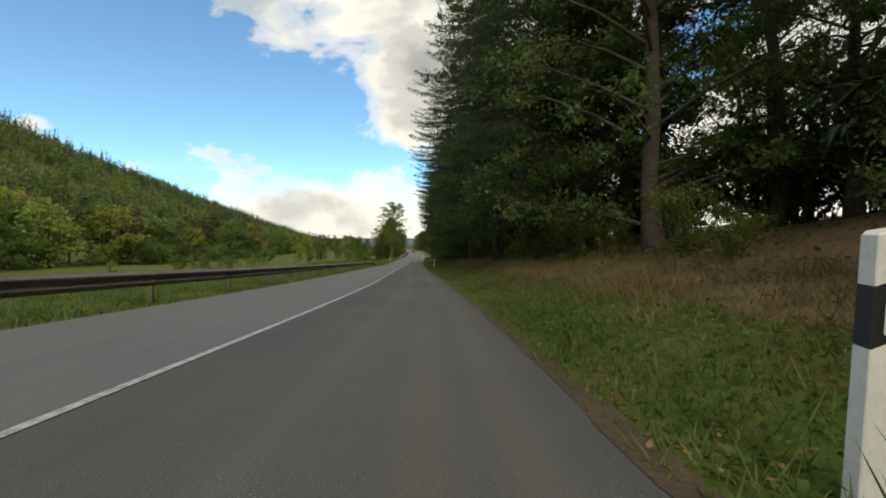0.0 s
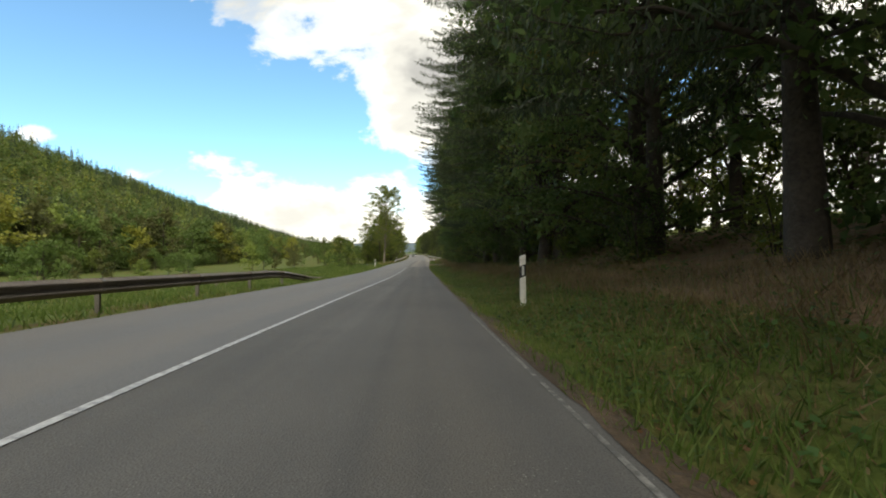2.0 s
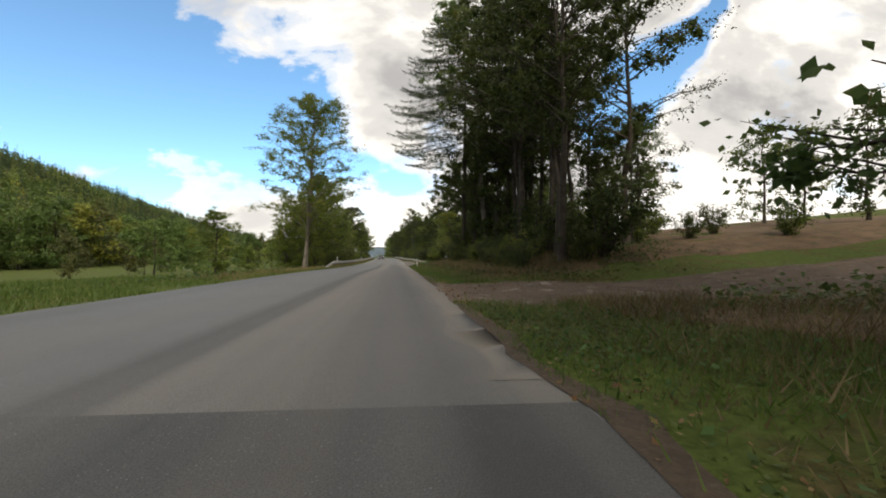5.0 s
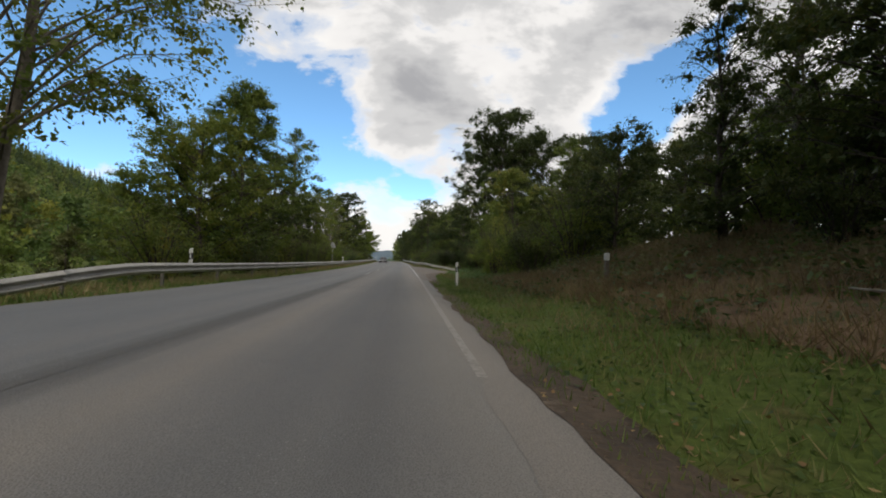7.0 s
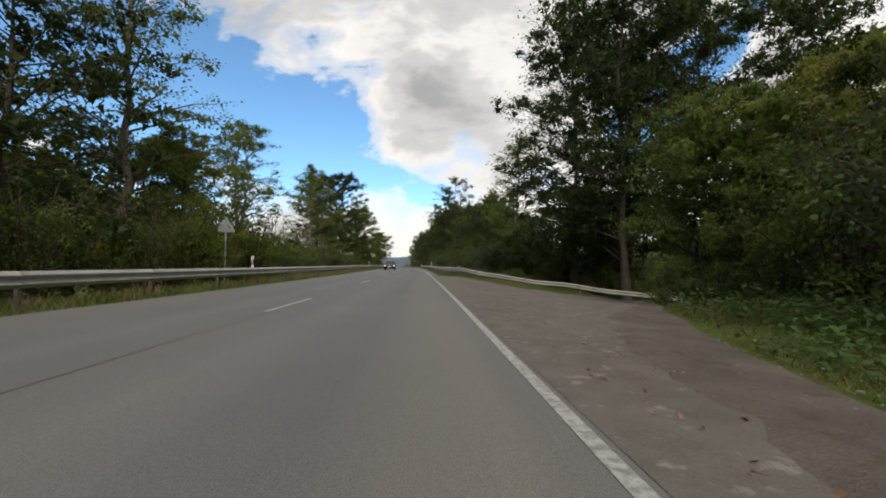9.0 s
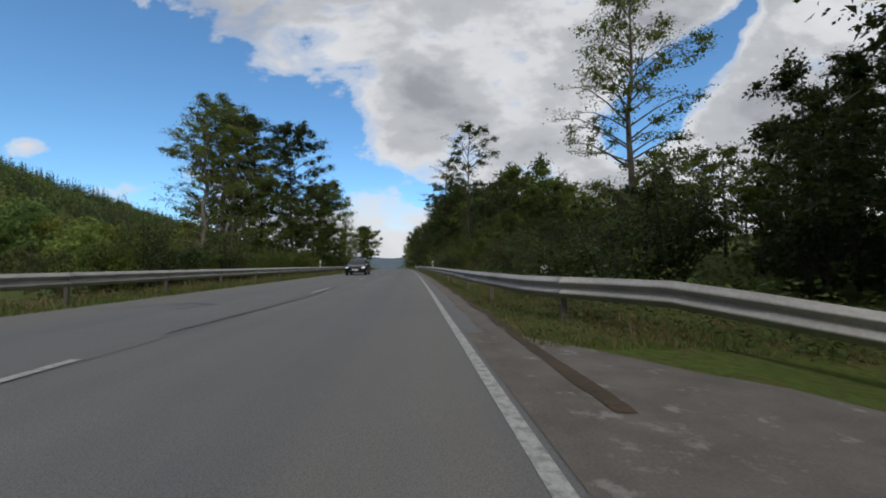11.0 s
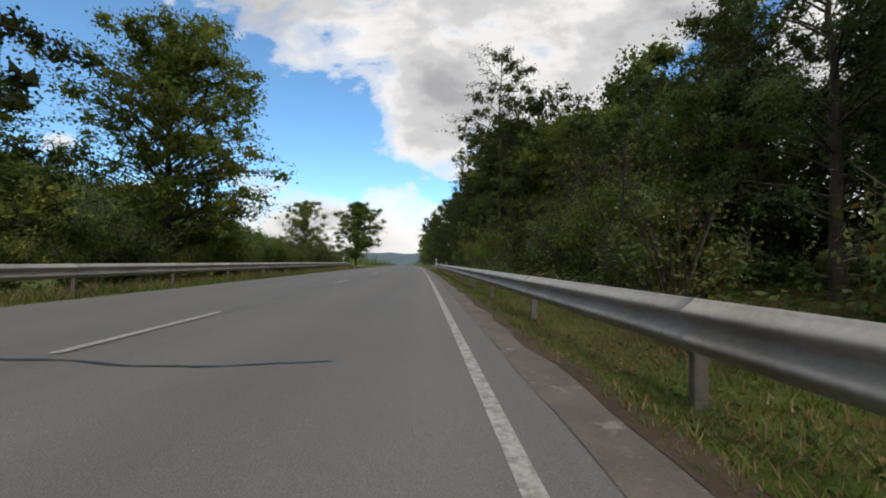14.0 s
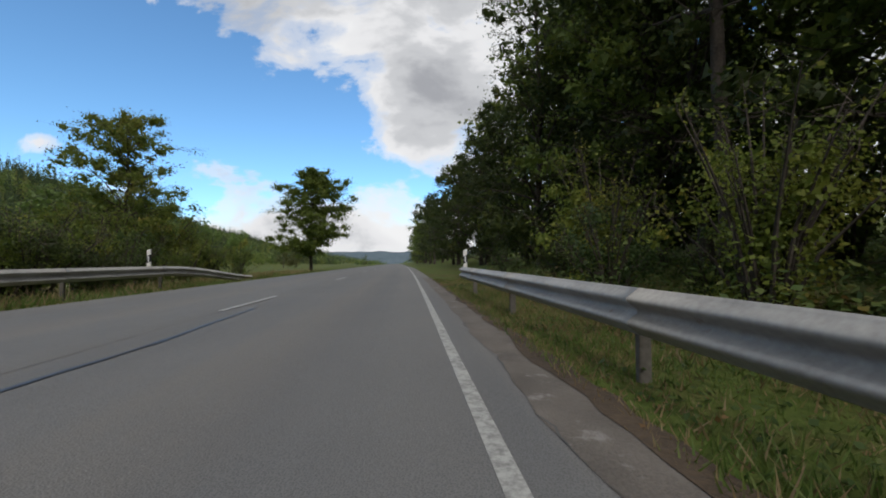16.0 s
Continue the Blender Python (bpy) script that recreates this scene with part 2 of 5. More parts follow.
def build_ground():
    """Grass, dry grass and bare soil in patches."""
    m, n = material("grassland")
    where = n.add("ShaderNodeNewGeometry").outputs["Position"]
    fine = n.noise(where, 9.0, 6.0, 0.7)
    patch = n.noise(where, 0.35, 5.0, 0.6)
    green = n.ramp(fine, [(0.3, (0.050, 0.072, 0.017)), (0.7, (0.120, 0.158, 0.038))])
    dry = n.ramp(fine, [(0.3, (0.060, 0.042, 0.020)), (0.7, (0.17, 0.125, 0.06))])
    colour = n.mix(n.ramp(n.math("ADD", n.math("MULTIPLY", patch, 0.6), n.math("MULTIPLY", n.noise(where, 2.2, 4.0), 0.4)), [(0.49, 0.0), (0.62, 0.85)]), green, dry)
    relief = n.add("ShaderNodeBump", {"Strength": 0.8, "Distance": 0.08, "Height": fine})
    shade = n.add("ShaderNodeBsdfPrincipled", {"Base Color": colour, "Roughness": 0.95, "Specular IOR Level": 0.1, "Normal": relief.outputs[0]})
    n.add("ShaderNodeOutputMaterial", {0: shade.outputs[0]})
    return m


ASPHALT = build_asphalt("worn asphalt", (0.160, 0.162, 0.165), (0.205, 0.203, 0.198), (0.222, 0.206, 0.184), 1.0)
DARK_ASPHALT = build_asphalt("dark asphalt", (0.055, 0.056, 0.058), (0.10, 0.099, 0.098), (0.12, 0.112, 0.10))
CRUMBLED = surface("crumbled asphalt", (0.098, 0.086, 0.075), (0.195, 0.172, 0.150), 2.2, 60.0, 0.9, bump=0.8, depth=0.02, spots=((0.255, 0.240, 0.222), 0.03))
LINE = build_paint("road paint", (0.43, 0.43, 0.41), (0.21, 0.21, 0.20))
CENTRE_LINE = build_paint("worn centre line paint", (0.44, 0.46, 0.49), (0.20, 0.21, 0.23))
OLD_LINE = build_paint("faded road paint", (0.27, 0.27, 0.26), (0.085, 0.086, 0.086), 0.08)
DUSTY_LINE = build_paint("dusty worn road paint", (0.27, 0.25, 0.22), (0.16, 0.145, 0.125))
JOINT = surface("worn joint", (0.060, 0.060, 0.060), (0.12, 0.118, 0.115), 2.0, 30.0, 0.8)
BITUMEN = surface("bitumen seal", (0.030, 0.034, 0.045), (0.055, 0.060, 0.075), 3.0, 60.0, 0.45)
GRASSLAND = build_ground()
SOIL = surface("leafy soil", (0.036, 0.027, 0.019), (0.105, 0.074, 0.048), 1.3, 18.0, 0.95, bump=0.7, depth=0.05, spots=((0.17, 0.135, 0.10), -0.02))
TRACK = surface("track mud", (0.060, 0.040, 0.026), (0.165, 0.115, 0.080), 0.9, 14.0, 0.95, bump=1.0, depth=0.06, spots=((0.25, 0.21, 0.175), 0.03))
GRAVEL = surface("brown gravel", (0.078, 0.064, 0.054), (0.180, 0.150, 0.127), 1.4, 45.0, 0.95, bump=1.0, depth=0.03, spots=((0.10, 0.078, 0.060), 0.05))
STONE = surface("grey stone", (0.14, 0.125, 0.11), (0.32, 0.29, 0.26), 6.0, 60.0, 0.9, bump=0.4)
ZINC = surface("weathered zinc", (0.27, 0.262, 0.25), (0.46, 0.45, 0.43), 1.6, 22.0, 0.6, 0.2, bump=0.15, spots=((0.21, 0.12, 0.07), -0.045))
LITTER = surface("woodland litter", (0.075, 0.050, 0.028), (0.215, 0.135, 0.075), 1.1, 20.0, 0.95, bump=0.9, depth=0.06, spots=((0.055, 0.070, 0.022), 0.06))
# aerial haze is painted into this blue base colour
HAZE_BLUE = surface("hazy distant hills", (0.10, 0.14, 0.17), (0.15, 0.19, 0.22), 0.02, 0.1, 1.0, spec=0.0)
CAR_PAINT = surface("dark car paint", (0.012, 0.014, 0.020), (0.018, 0.020, 0.028), 3.0, 40.0, 0.22, 0.4, bump=0.01, spec=0.6)
CAR_GLASS = surface("tinted car glass", (0.010, 0.011, 0.013), (0.016, 0.017, 0.020), 3.0, 40.0, 0.06, bump=0.0, spec=0.8)
RUBBER = surface("tyre rubber", (0.010, 0.010, 0.010), (0.024, 0.024, 0.024), 6.0, 60.0, 0.85, bump=0.2)
ALLOY = surface("wheel alloy", (0.40, 0.41, 0.42), (0.55, 0.56, 0.57), 6.0, 60.0, 0.35, 0.8, bump=0.02)
SIGN_BACK = surface("grey sign metal", (0.30, 0.31, 0.32), (0.42, 0.43, 0.44), 3.0, 30.0, 0.5, 0.5, bump=0.02)
PALE_DUST = build_asphalt("dusty asphalt edge", (0.125, 0.116, 0.104), (0.195, 0.178, 0.158), (0.22, 0.196, 0.168))
DARK_STEEL = surface("dark steel", (0.10, 0.085, 0.075), (0.20, 0.175, 0.155), 1.0, 14.0, 0.6, 0.3, bump=0.1)
POST_STEEL = surface("post steel", (0.085, 0.078, 0.070), (0.20, 0.185, 0.165), 2.0, 25.0, 0.65, 0.4, bump=0.1)
WHITE = surface("white plastic", (0.62, 0.61, 0.58), (0.82, 0.82, 0.80), 3.0, 30.0, 0.5, bump=0.03)
BLACK = surface("black plastic", (0.012, 0.012, 0.014), (0.028, 0.028, 0.030), 3.0, 30.0, 0.5, bump=0.03)
REFLECTOR = surface("reflector", (0.52, 0.54, 0.55), (0.70, 0.72, 0.72), 40.0, 90.0, 0.25, bump=0.1)
BARK = surface("bark", (0.030, 0.024, 0.019), (0.095, 0.078, 0.063), 2.0, 16.0, 0.95, bump=0.8, depth=0.03)
PALE_BARK = surface("pale bark", (0.09, 0.075, 0.06), (0.26, 0.23, 0.19), 2.0, 14.0, 0.9, bump=0.6, depth=0.02)
WOOD = surface("grey wood", (0.09, 0.075, 0.06), (0.20, 0.17, 0.14), 2.0, 22.0, 0.9, bump=0.4)
NEEDLES = leafage("needles", [(0.15, (0.018, 0.034, 0.015)), (0.55, (0.036, 0.062, 0.024)), (0.9, (0.070, 0.095, 0.034))], 0.25)
LARCH = leafage("larch needles", [(0.15, (0.030, 0.048, 0.024)), (0.55, (0.055, 0.080, 0.036)), (0.9, (0.095, 0.115, 0.045))], 0.3)
GREEN = leafage("green leaves", [(0.2, (0.066, 0.096, 0.018)), (0.45, (0.122, 0.172, 0.034)), (0.7, (0.20, 0.232, 0.046)), (0.9, (0.26, 0.22, 0.045))], 0.5)
DEEP = leafage("deep green leaves", [(0.2, (0.027, 0.042, 0.012)), (0.45, (0.054, 0.078, 0.020)), (0.75, (0.098, 0.118, 0.030)), (0.92, (0.16, 0.135, 0.03))], 0.45)
# brighter copy of the deep green leaves, light put into the colour
LIT_DEEP = leafage("maple leaves", [(0.2, (0.048, 0.090, 0.029)), (0.45, (0.092, 0.150, 0.046)), (0.75, (0.150, 0.195, 0.058)), (0.92, (0.22, 0.17, 0.04))], 0.5)
AUTUMN = leafage("yellowing leaves", [(0.25, (0.080, 0.122, 0.020)), (0.5, (0.145, 0.195, 0.034)), (0.75, (0.225, 0.250, 0.045)), (0.95, (0.30, 0.235, 0.042))], 0.5)
BRAMBLE = leafage("bramble leaves", [(0.2, (0.036, 0.062, 0.018)), (0.45, (0.075, 0.118, 0.032)), (0.7, (0.125, 0.155, 0.042)), (0.92, (0.20, 0.12, 0.03))], 0.4, vary=0.35)
BLADES = leafage("grass blades", [(0.2, (0.052, 0.090, 0.018)), (0.45, (0.098, 0.158, 0.032)), (0.7, (0.155, 0.195, 0.050)), (0.92, (0.27, 0.22, 0.10))], 0.45, vary=0.35)
NETTLE = leafage("nettle leaves", [(0.2, (0.040, 0.090, 0.022)), (0.5, (0.075, 0.150, 0.038)), (0.9, (0.12, 0.19, 0.05))], 0.4, vary=0.35)
DRY = leafage("dry grass", [(0.1, (0.090, 0.062, 0.030)), (0.5, (0.20, 0.145, 0.072)), (0.9, (0.33, 0.255, 0.13))], 0.3, vary=0.35)
FALLEN = leafage("fallen leaves", [(0.1, (0.10, 0.05, 0.02)), (0.5, (0.20, 0.12, 0.05)), (0.95, (0.34, 0.25, 0.11))], 0.1, vary=0.6)
# distant trees; a slight haze is mixed into these tints
FAR_TINTS = [leafage("far " + name, [(0.2, tuple(c * 0.6 for c in mid)), (0.5, mid), (0.85, tuple(c * 1.5 for c in mid))], 0.4, vary=0.15)
             for name, mid in (("spruces", (0.052, 0.078, 0.032)), ("green crowns", (0.125, 0.190, 0.050)), ("pale crowns", (0.225, 0.290, 0.070)), ("golden crowns", (0.265, 0.275, 0.050)), ("olive crowns", (0.130, 0.140, 0.048)))]


def build_lamp():
    m, n = material("headlight glow")
    shade = n.add("ShaderNodeBsdfPrincipled", {"Base Color": (0.8, 0.8, 0.8, 1), "Roughness": 0.1, "Emission Color": (0.95, 0.97, 1.0, 1), "Emission Strength": 1.2})
    n.add("ShaderNodeOutputMaterial", {0: shade.outputs[0]})
    return m


LAMP = build_lamp()


# ---- ways to build ----
def mesh_of(name, verts, faces, mats, slots=None, smooth=False):
    me = bpy.data.meshes.new(name)
    me.from_pydata([tuple(v) for v in verts], [], faces)
    for m in mats if isinstance(mats, (list, tuple)) else [mats]:
        me.materials.append(m)
    if slots is not None:
        me.polygons.foreach_set("material_index", slots)
    if smooth:
        me.polygons.foreach_set("use_smooth", [True] * len(me.polygons))
    me.update()
    return me


def piece(name, me, parent=None, label="", m=None):
    """A mesh as a part under a thing, or as a thing."""
    ob = new(name, me)
    if parent:
        ob.parent = parent
    if m:
        ob.matrix_basis = m
    return tagged(ob, label)


def part(name, bm, mat, parent=None, label="", smooth=False):
    me = bpy.data.meshes.new(name)
    bm.to_mesh(me)
    bm.free()
    me.materials.append(mat)
    if smooth:
        me.polygons.foreach_set("use_smooth", [True] * len(me.polygons))
    return piece(name, me, parent, label)


def thing(name, label, category, group="", kind="", m=None):
    ob = tagged(new(name), label, category, group, kind)
    ob.empty_display_size = 0.2
    if m:
        ob.matrix_basis = m
    return ob


def box(bm, x0, y0, z0, x1, y1, z1, bevel=0.0):
    made = bmesh.ops.create_cube(bm, size=1.0)["verts"]
    for v in made:
        v.co = Vector((x0 + (v.co.x + 0.5) * (x1 - x0), y0 + (v.co.y + 0.5) * (y1 - y0), z0 + (v.co.z + 0.5) * (z1 - z0)))
    if bevel:
        edges = {e for v in made for e in v.link_edges}
        bmesh.ops.bevel(bm, geom=list(edges), offset=bevel, segments=2, affect="EDGES")
    return made


def tube(verts, faces, points, radii, sides=6):
    """Adds a tapered tube along points."""
    first = len(verts)
    for i, (p, r) in enumerate(zip(points, radii)):
        way = (points[min(i + 1, len(points) - 1)] - points[max(i - 1, 0)]).normalized()
        a = way.orthogonal().normalized()
        b = way.cross(a)
        for k in range(sides):
            w = 2 * math.pi * k / sides
            verts.append(p + (a * math.cos(w) + b * math.sin(w)) * r)
    for i in range(len(points) - 1):
        for k in range(sides):
            j = (k + 1) % sides
            faces.append((first + i * sides + k, first + i * sides + j, first + (i + 1) * sides + j, first + (i + 1) * sides + k))
    faces.append(tuple(range(first + (len(points) - 1) * sides, first + len(points) * sides)))


def unit(v):
    return v / np.maximum(np.linalg.norm(v, axis=1, keepdims=True), 1e-6)


def bulk(name, verts, corners, mat, more=None):
    """A mesh of many loose faces with that many corners each; more: the corners of triangles besides."""
    n = len(verts) // corners
    sizes = np.full(n, corners, dtype=np.int32)
    if more is not None:
        sizes = np.concatenate([sizes, np.full(len(more) // 3, 3, dtype=np.int32)])
        verts = np.concatenate([verts, more])
    total = int(sizes.sum())
    me = bpy.data.meshes.new(name)
    me.vertices.add(total)
    me.vertices.foreach_set("co", np.asarray(verts[:total], dtype=np.float32).ravel())
    me.loops.add(total)
    me.loops.foreach_set("vertex_index", np.arange(total, dtype=np.int32))
    me.polygons.add(len(sizes))
    me.polygons.foreach_set("loop_start", (np.cumsum(sizes) - sizes).astype(np.int32))
    me.materials.append(mat)
    me.update(calc_edges=True)
    return me


def leaves_at(p, way, up, length, width, corners=3):
    """The corners of pointed leaves: triangles, or kites folded along the middle."""
    side = unit(np.cross(way, up))
    n = np.cross(side, way)
    length, width = length[:, None], width[:, None]
    if corners == 3:
        rows = [p - side * width * 0.5, p + side * width * 0.5, p + way * length]
    else:
        mid = p + way * length * 0.45 - n * width * 0.12
        rows = [p, mid + side * width * 0.5, p + way * length, mid - side * width * 0.5]
    return np.stack(rows, axis=1).reshape(-1, 3)


def ball(level):
    bm = bmesh.new()
    bmesh.ops.create_icosphere(bm, subdivisions=level, radius=1.0)
    v, f = np.array([tuple(p.co) for p in bm.verts]), np.array([[p.index for p in t.verts] for t in bm.faces])
    bm.free()
    return v, f


BALLS = {level: ball(level) for level in (1,)}


def any_way(rng, up=0.0):
    v = Vector((rng.gauss(0, 1), rng.gauss(0, 1), rng.gauss(up, 1)))
    return v.normalized() if v.length > 1e-4 else Vector((0, 0, 1))


# ---- the road and the land ----
# metres along, right line, centre line, left edge of the asphalt (all to the right of the course)
LANES = [(-40, 0.9, -2.1, -5.6), (0, 0.93, -2.09, -5.6), (15, 0.89, -2.05, -5.64), (31, 0.83, -2.08, -5.76), (46, 0.87, -2.14, -5.94), (61, 0.89, -2.12, -6.2),
         (111, 0.84, -2.25, -6.5), (125, 0.79, -2.43, -6.75), (140, 0.71, -2.47, -6.97), (156, 0.78, -2.77, -7.1), (173, 0.78, -2.94, -7.16), (210, 0.65, -2.96, -7.21),
         (232, 0.64, -3.01, -7.25), (255, 0.61, -3.05, -7.26), (278, 0.59, -3.02, -7.27), (700, 0.59, -3.02, -7.27)]
SHOULDER = [(-40, 0.04), (90, 0.04), (108, 0.12), (130, 0.28), (150, 0.38), (165, 0.48), (200, 0.62), (215, 0.74), (700, 0.76)]


def along(table, s, column=1):
    return float(np.interp(s, [r[0] for r in table], [r[column] for r in table]))


def right_line(s):
    return along(LANES, s, 1)


def centre_line(s):
    return along(LANES, s, 2)


def left_edge(s):
    return along(LANES, s, 3)


def right_edge(s):
    return right_line(s) + along(SHOULDER, s)


def ease(x):
    x = min(max(x, 0.0), 1.0)
    return x * x * (3 - 2 * x)


RIDGE = [(-600, 125), (0, 130), (330, 122), (470, 108), (1060, 66), (1700, 50), (2600, 40), (3400, 40)]
# metres along, rise per metre beside the road, and how far out it starts, on the right
BANK = [(-60, 0.22, 0.7), (0, 0.22, 0.7), (60, 0.22, 0.7), (100, 0.16, 0.9), (108, 0.03, 1.0), (115.5, 0.03, 1.0), (121, 0.16, 1.2), (138, 0.26, 1.4), (152, 0.26, 1.4),
        (160, 0.13, 1.9), (168, 0.11, 2.6), (173, 0.11, 2.6), (177, 0.08, 3.8), (184, -0.10, 3.0), (200, -0.14, 1.5), (206, -0.12, 1.5), (212, 0.0, 3.0), (218, 0.10, 4.5), (300, 0.12, 4.0), (420, 0.16, 3.0)]
DROP = [(-60, 1.6), (40, 1.5), (75, 1.0), (110, 0.8), (140, 0.8), (150, 1.2), (290, 1.2), (310, 0.5), (3400, 0.5)]


def crown(s, d):
    """The slight camber of the road."""
    return -0.012 * abs(d - centre_line(s))


def land(s, d):
    """The height of the ground over the road."""
    x, y = d - right_edge(s), left_edge(s) - d
    if x < 0 and y < 0:
        return -0.25 if max(x, y) < -0.45 else crown(s, d) - 0.035
    rough = noise.noise(Vector((s * 0.13, d * 0.2, 3.0))) * 0.25 + noise.noise(Vector((s * 0.6, d * 0.7, 9.0))) * 0.07
    if x >= 0:
        start = along(BANK, s, 2)
        out = max(x - start, 0.0)
        z = crown(s, right_edge(s)) - 0.02 - 0.03 * min(x, 1.0) + along(BANK, s, 1) * min(out, 9.0) + max(out - 9.0, 0.0) * 0.10 * ease((400 - d) / 300)
        z += rough * ease((x - 0.6) / 4) - 0.2 * max(out - 9.0, 0.0) * ease((s - 183) / 6) * ease((216 - s) / 8) * ease((40 - d) / 15)
    else:
        z = crown(s, left_edge(s)) - 0.02 - 0.03 * min(y, 1.0) - along(DROP, s) * ease((y - 1.6) / 6.0) - 1.3 * ease((y - 10) / 60)
        z += rough * ease((y - 1.0) / 5) + along(RIDGE, s) * ease((y - 105) / 290)
        z += 6 * ease((y - 130) / 100) * noise.noise(Vector((s * 0.012, d * 0.012, 1.0)))
    return z


def spot(s, d, up=0.0):
    """A place on the ground."""
    return at(s, d, lie(s, d) + up)


def sheet(name, ss, offsets, lift, mat, label, category, kind="structure", parent=None, smooth=True):
    """A surface along the road; offsets(s) gives the places across it, lift(s, d) the heights over the road."""
    verts, faces = [], []
    for s in ss:
        row = offsets(s)
        verts += [at(s, d, lift(s, d)) for d in row]
    w = len(row)
    for i in range(len(ss) - 1):
        for k in range(w - 1):
            faces.append((i * w + k, i * w + k + 1, (i + 1) * w + k + 1, (i + 1) * w + k))
    me = mesh_of(name, verts, faces, mat, smooth=smooth)
    # metres from the centre line and along the road, for wear that follows the lanes
    place = np.array([(d - centre_line(s), s) for s in ss for d in offsets(s)])
    layer = me.uv_layers.new(name="lanes")
    corner = np.empty(len(me.loops), dtype=np.int32)
    me.loops.foreach_get("vertex_index", corner)
    layer.data.foreach_set("uv", place[corner].astype(np.float32).ravel())
    return tagged(piece(name, me, parent), label, category, "", kind)


GROUND_S = list(np.arange(-600, -30, 30)) + list(np.arange(-30, 340, 1.25)) + list(np.arange(340, 500, 5)) + list(np.arange(500, 3400, 60))
OUT = [-0.6, -0.4, 0.0, 0.25, 0.5, 0.8, 1.2, 1.6, 2.1, 2.7, 3.4, 4.2, 5, 6, 7, 8.2, 9.6, 11, 13, 15, 18, 22, 28, 36, 50, 80, 100, 120, 140, 165, 190, 220, 250, 280, 310, 340,
       370, 400, 440, 500, 700, 1000, 2000]
HEIGHT_LEFT = np.array([[land(s, left_edge(s) - o) for o in OUT] for s in GROUND_S])
HEIGHT_RIGHT = np.array([[land(s, right_edge(s) + o) for o in OUT] for s in GROUND_S])


def on_land(s, out, side):
    """Places on the ground, many at a time: out metres beyond the asphalt's edge, side -1 left, 1 right."""
    table = HEIGHT_RIGHT if side > 0 else HEIGHT_LEFT
    fi, fo = np.interp(s, GROUND_S, np.arange(len(GROUND_S))), np.interp(out, OUT, np.arange(len(OUT)))
    i, o = np.minimum(fi.astype(int), len(GROUND_S) - 2), np.minimum(fo.astype(int), len(OUT) - 2)
    a, b = fi - i, fo - o
    z = (table[i, o] * (1 - a) * (1 - b) + table[i + 1, o] * a * (1 - b) + table[i, o + 1] * (1 - a) * b + table[i + 1, o + 1] * a * b)
    column = [r[1] if side > 0 else r[3] for r in LANES]
    d = np.interp(s, [r[0] for r in LANES], column)
    if side > 0:
        d = d + np.interp(s, [r[0] for r in SHOULDER], [r[1] for r in SHOULDER])
    d = d + side * out
    h = np.interp(s, S, HEADING)
    return np.stack([np.interp(s, S, RX) + d * np.cos(h), np.interp(s, S, RY) + d * np.sin(h), np.interp(s, S, RZ) + z], axis=1)


def lie(s, d):
    """The height of the ground as built, over the road."""
    right = d > centre_line(s)
    out = d - right_edge(s) if right else left_edge(s) - d
    table = HEIGHT_RIGHT if right else HEIGHT_LEFT
    fi, fo = float(np.interp(s, GROUND_S, np.arange(len(GROUND_S)))), float(np.interp(out, OUT, np.arange(len(OUT))))
    i, o = min(int(fi), len(GROUND_S) - 2), min(int(fo), len(OUT) - 2)
    a, b = fi - i, fo - o
    return float(table[i, o] * (1 - a) * (1 - b) + table[i + 1, o] * a * (1 - b) + table[i, o + 1] * (1 - a) * b + table[i + 1, o + 1] * a * b)


def build_land():
    verts, faces = [], []
    for i, s in enumerate(GROUND_S):
        row = [(left_edge(s) - o, z) for o, z in zip(OUT, HEIGHT_LEFT[i])][::-1] + [(right_edge(s) + o, z) for o, z in zip(OUT, HEIGHT_RIGHT[i])]
        verts += [at(s, d, z) for d, z in row]
    w = 2 * len(OUT)
    for i in range(len(GROUND_S) - 1):
        for k in range(w - 1):
            faces.append((i * w + k, i * w + k + 1, (i + 1) * w + k + 1, (i + 1) * w + k))
    return tagged(piece("ground", mesh_of("ground", verts, faces, GRASSLAND, smooth=True)), "grassy valley floor, banks and wooded hills beside a country road", "ground", "", "structure")


build_land()


def ragged(s, k):
    """The crumbling outline of the asphalt's edge."""
    return 0.11 * noise.noise(Vector((s * 0.75, k, 0))) + 0.06 * noise.noise(Vector((s * 2.6, k, 7)))


ROAD_FINE = list(np.arange(-60, 320, 0.4)) + list(np.arange(320, 400, 2)) + list(np.arange(400, 1500, 10))
road = sheet("road", ROAD_FINE, lambda s: [left_edge(s) + ragged(s, 1) * 0.6, left_edge(s) + 0.3, centre_line(s), right_line(s) - 0.2, right_line(s) + 0.08,
                                      right_edge(s) + ragged(s, 4) * (0.5 if s < 100 else 1.0)],
             crown, ASPHALT, "grey worn asphalt country road with patched lanes", "road")


def stripe(name, s0, s1, centre, width, mat, lift, parent, step=1.0):
    ss = list(np.arange(s0, s1, step)) + [s1]
    return sheet(name, ss, lambda s: [centre(s) - width / 2, centre(s) + width / 2], lambda s, d: crown(s, d) + lift, mat, "", "", "", parent)


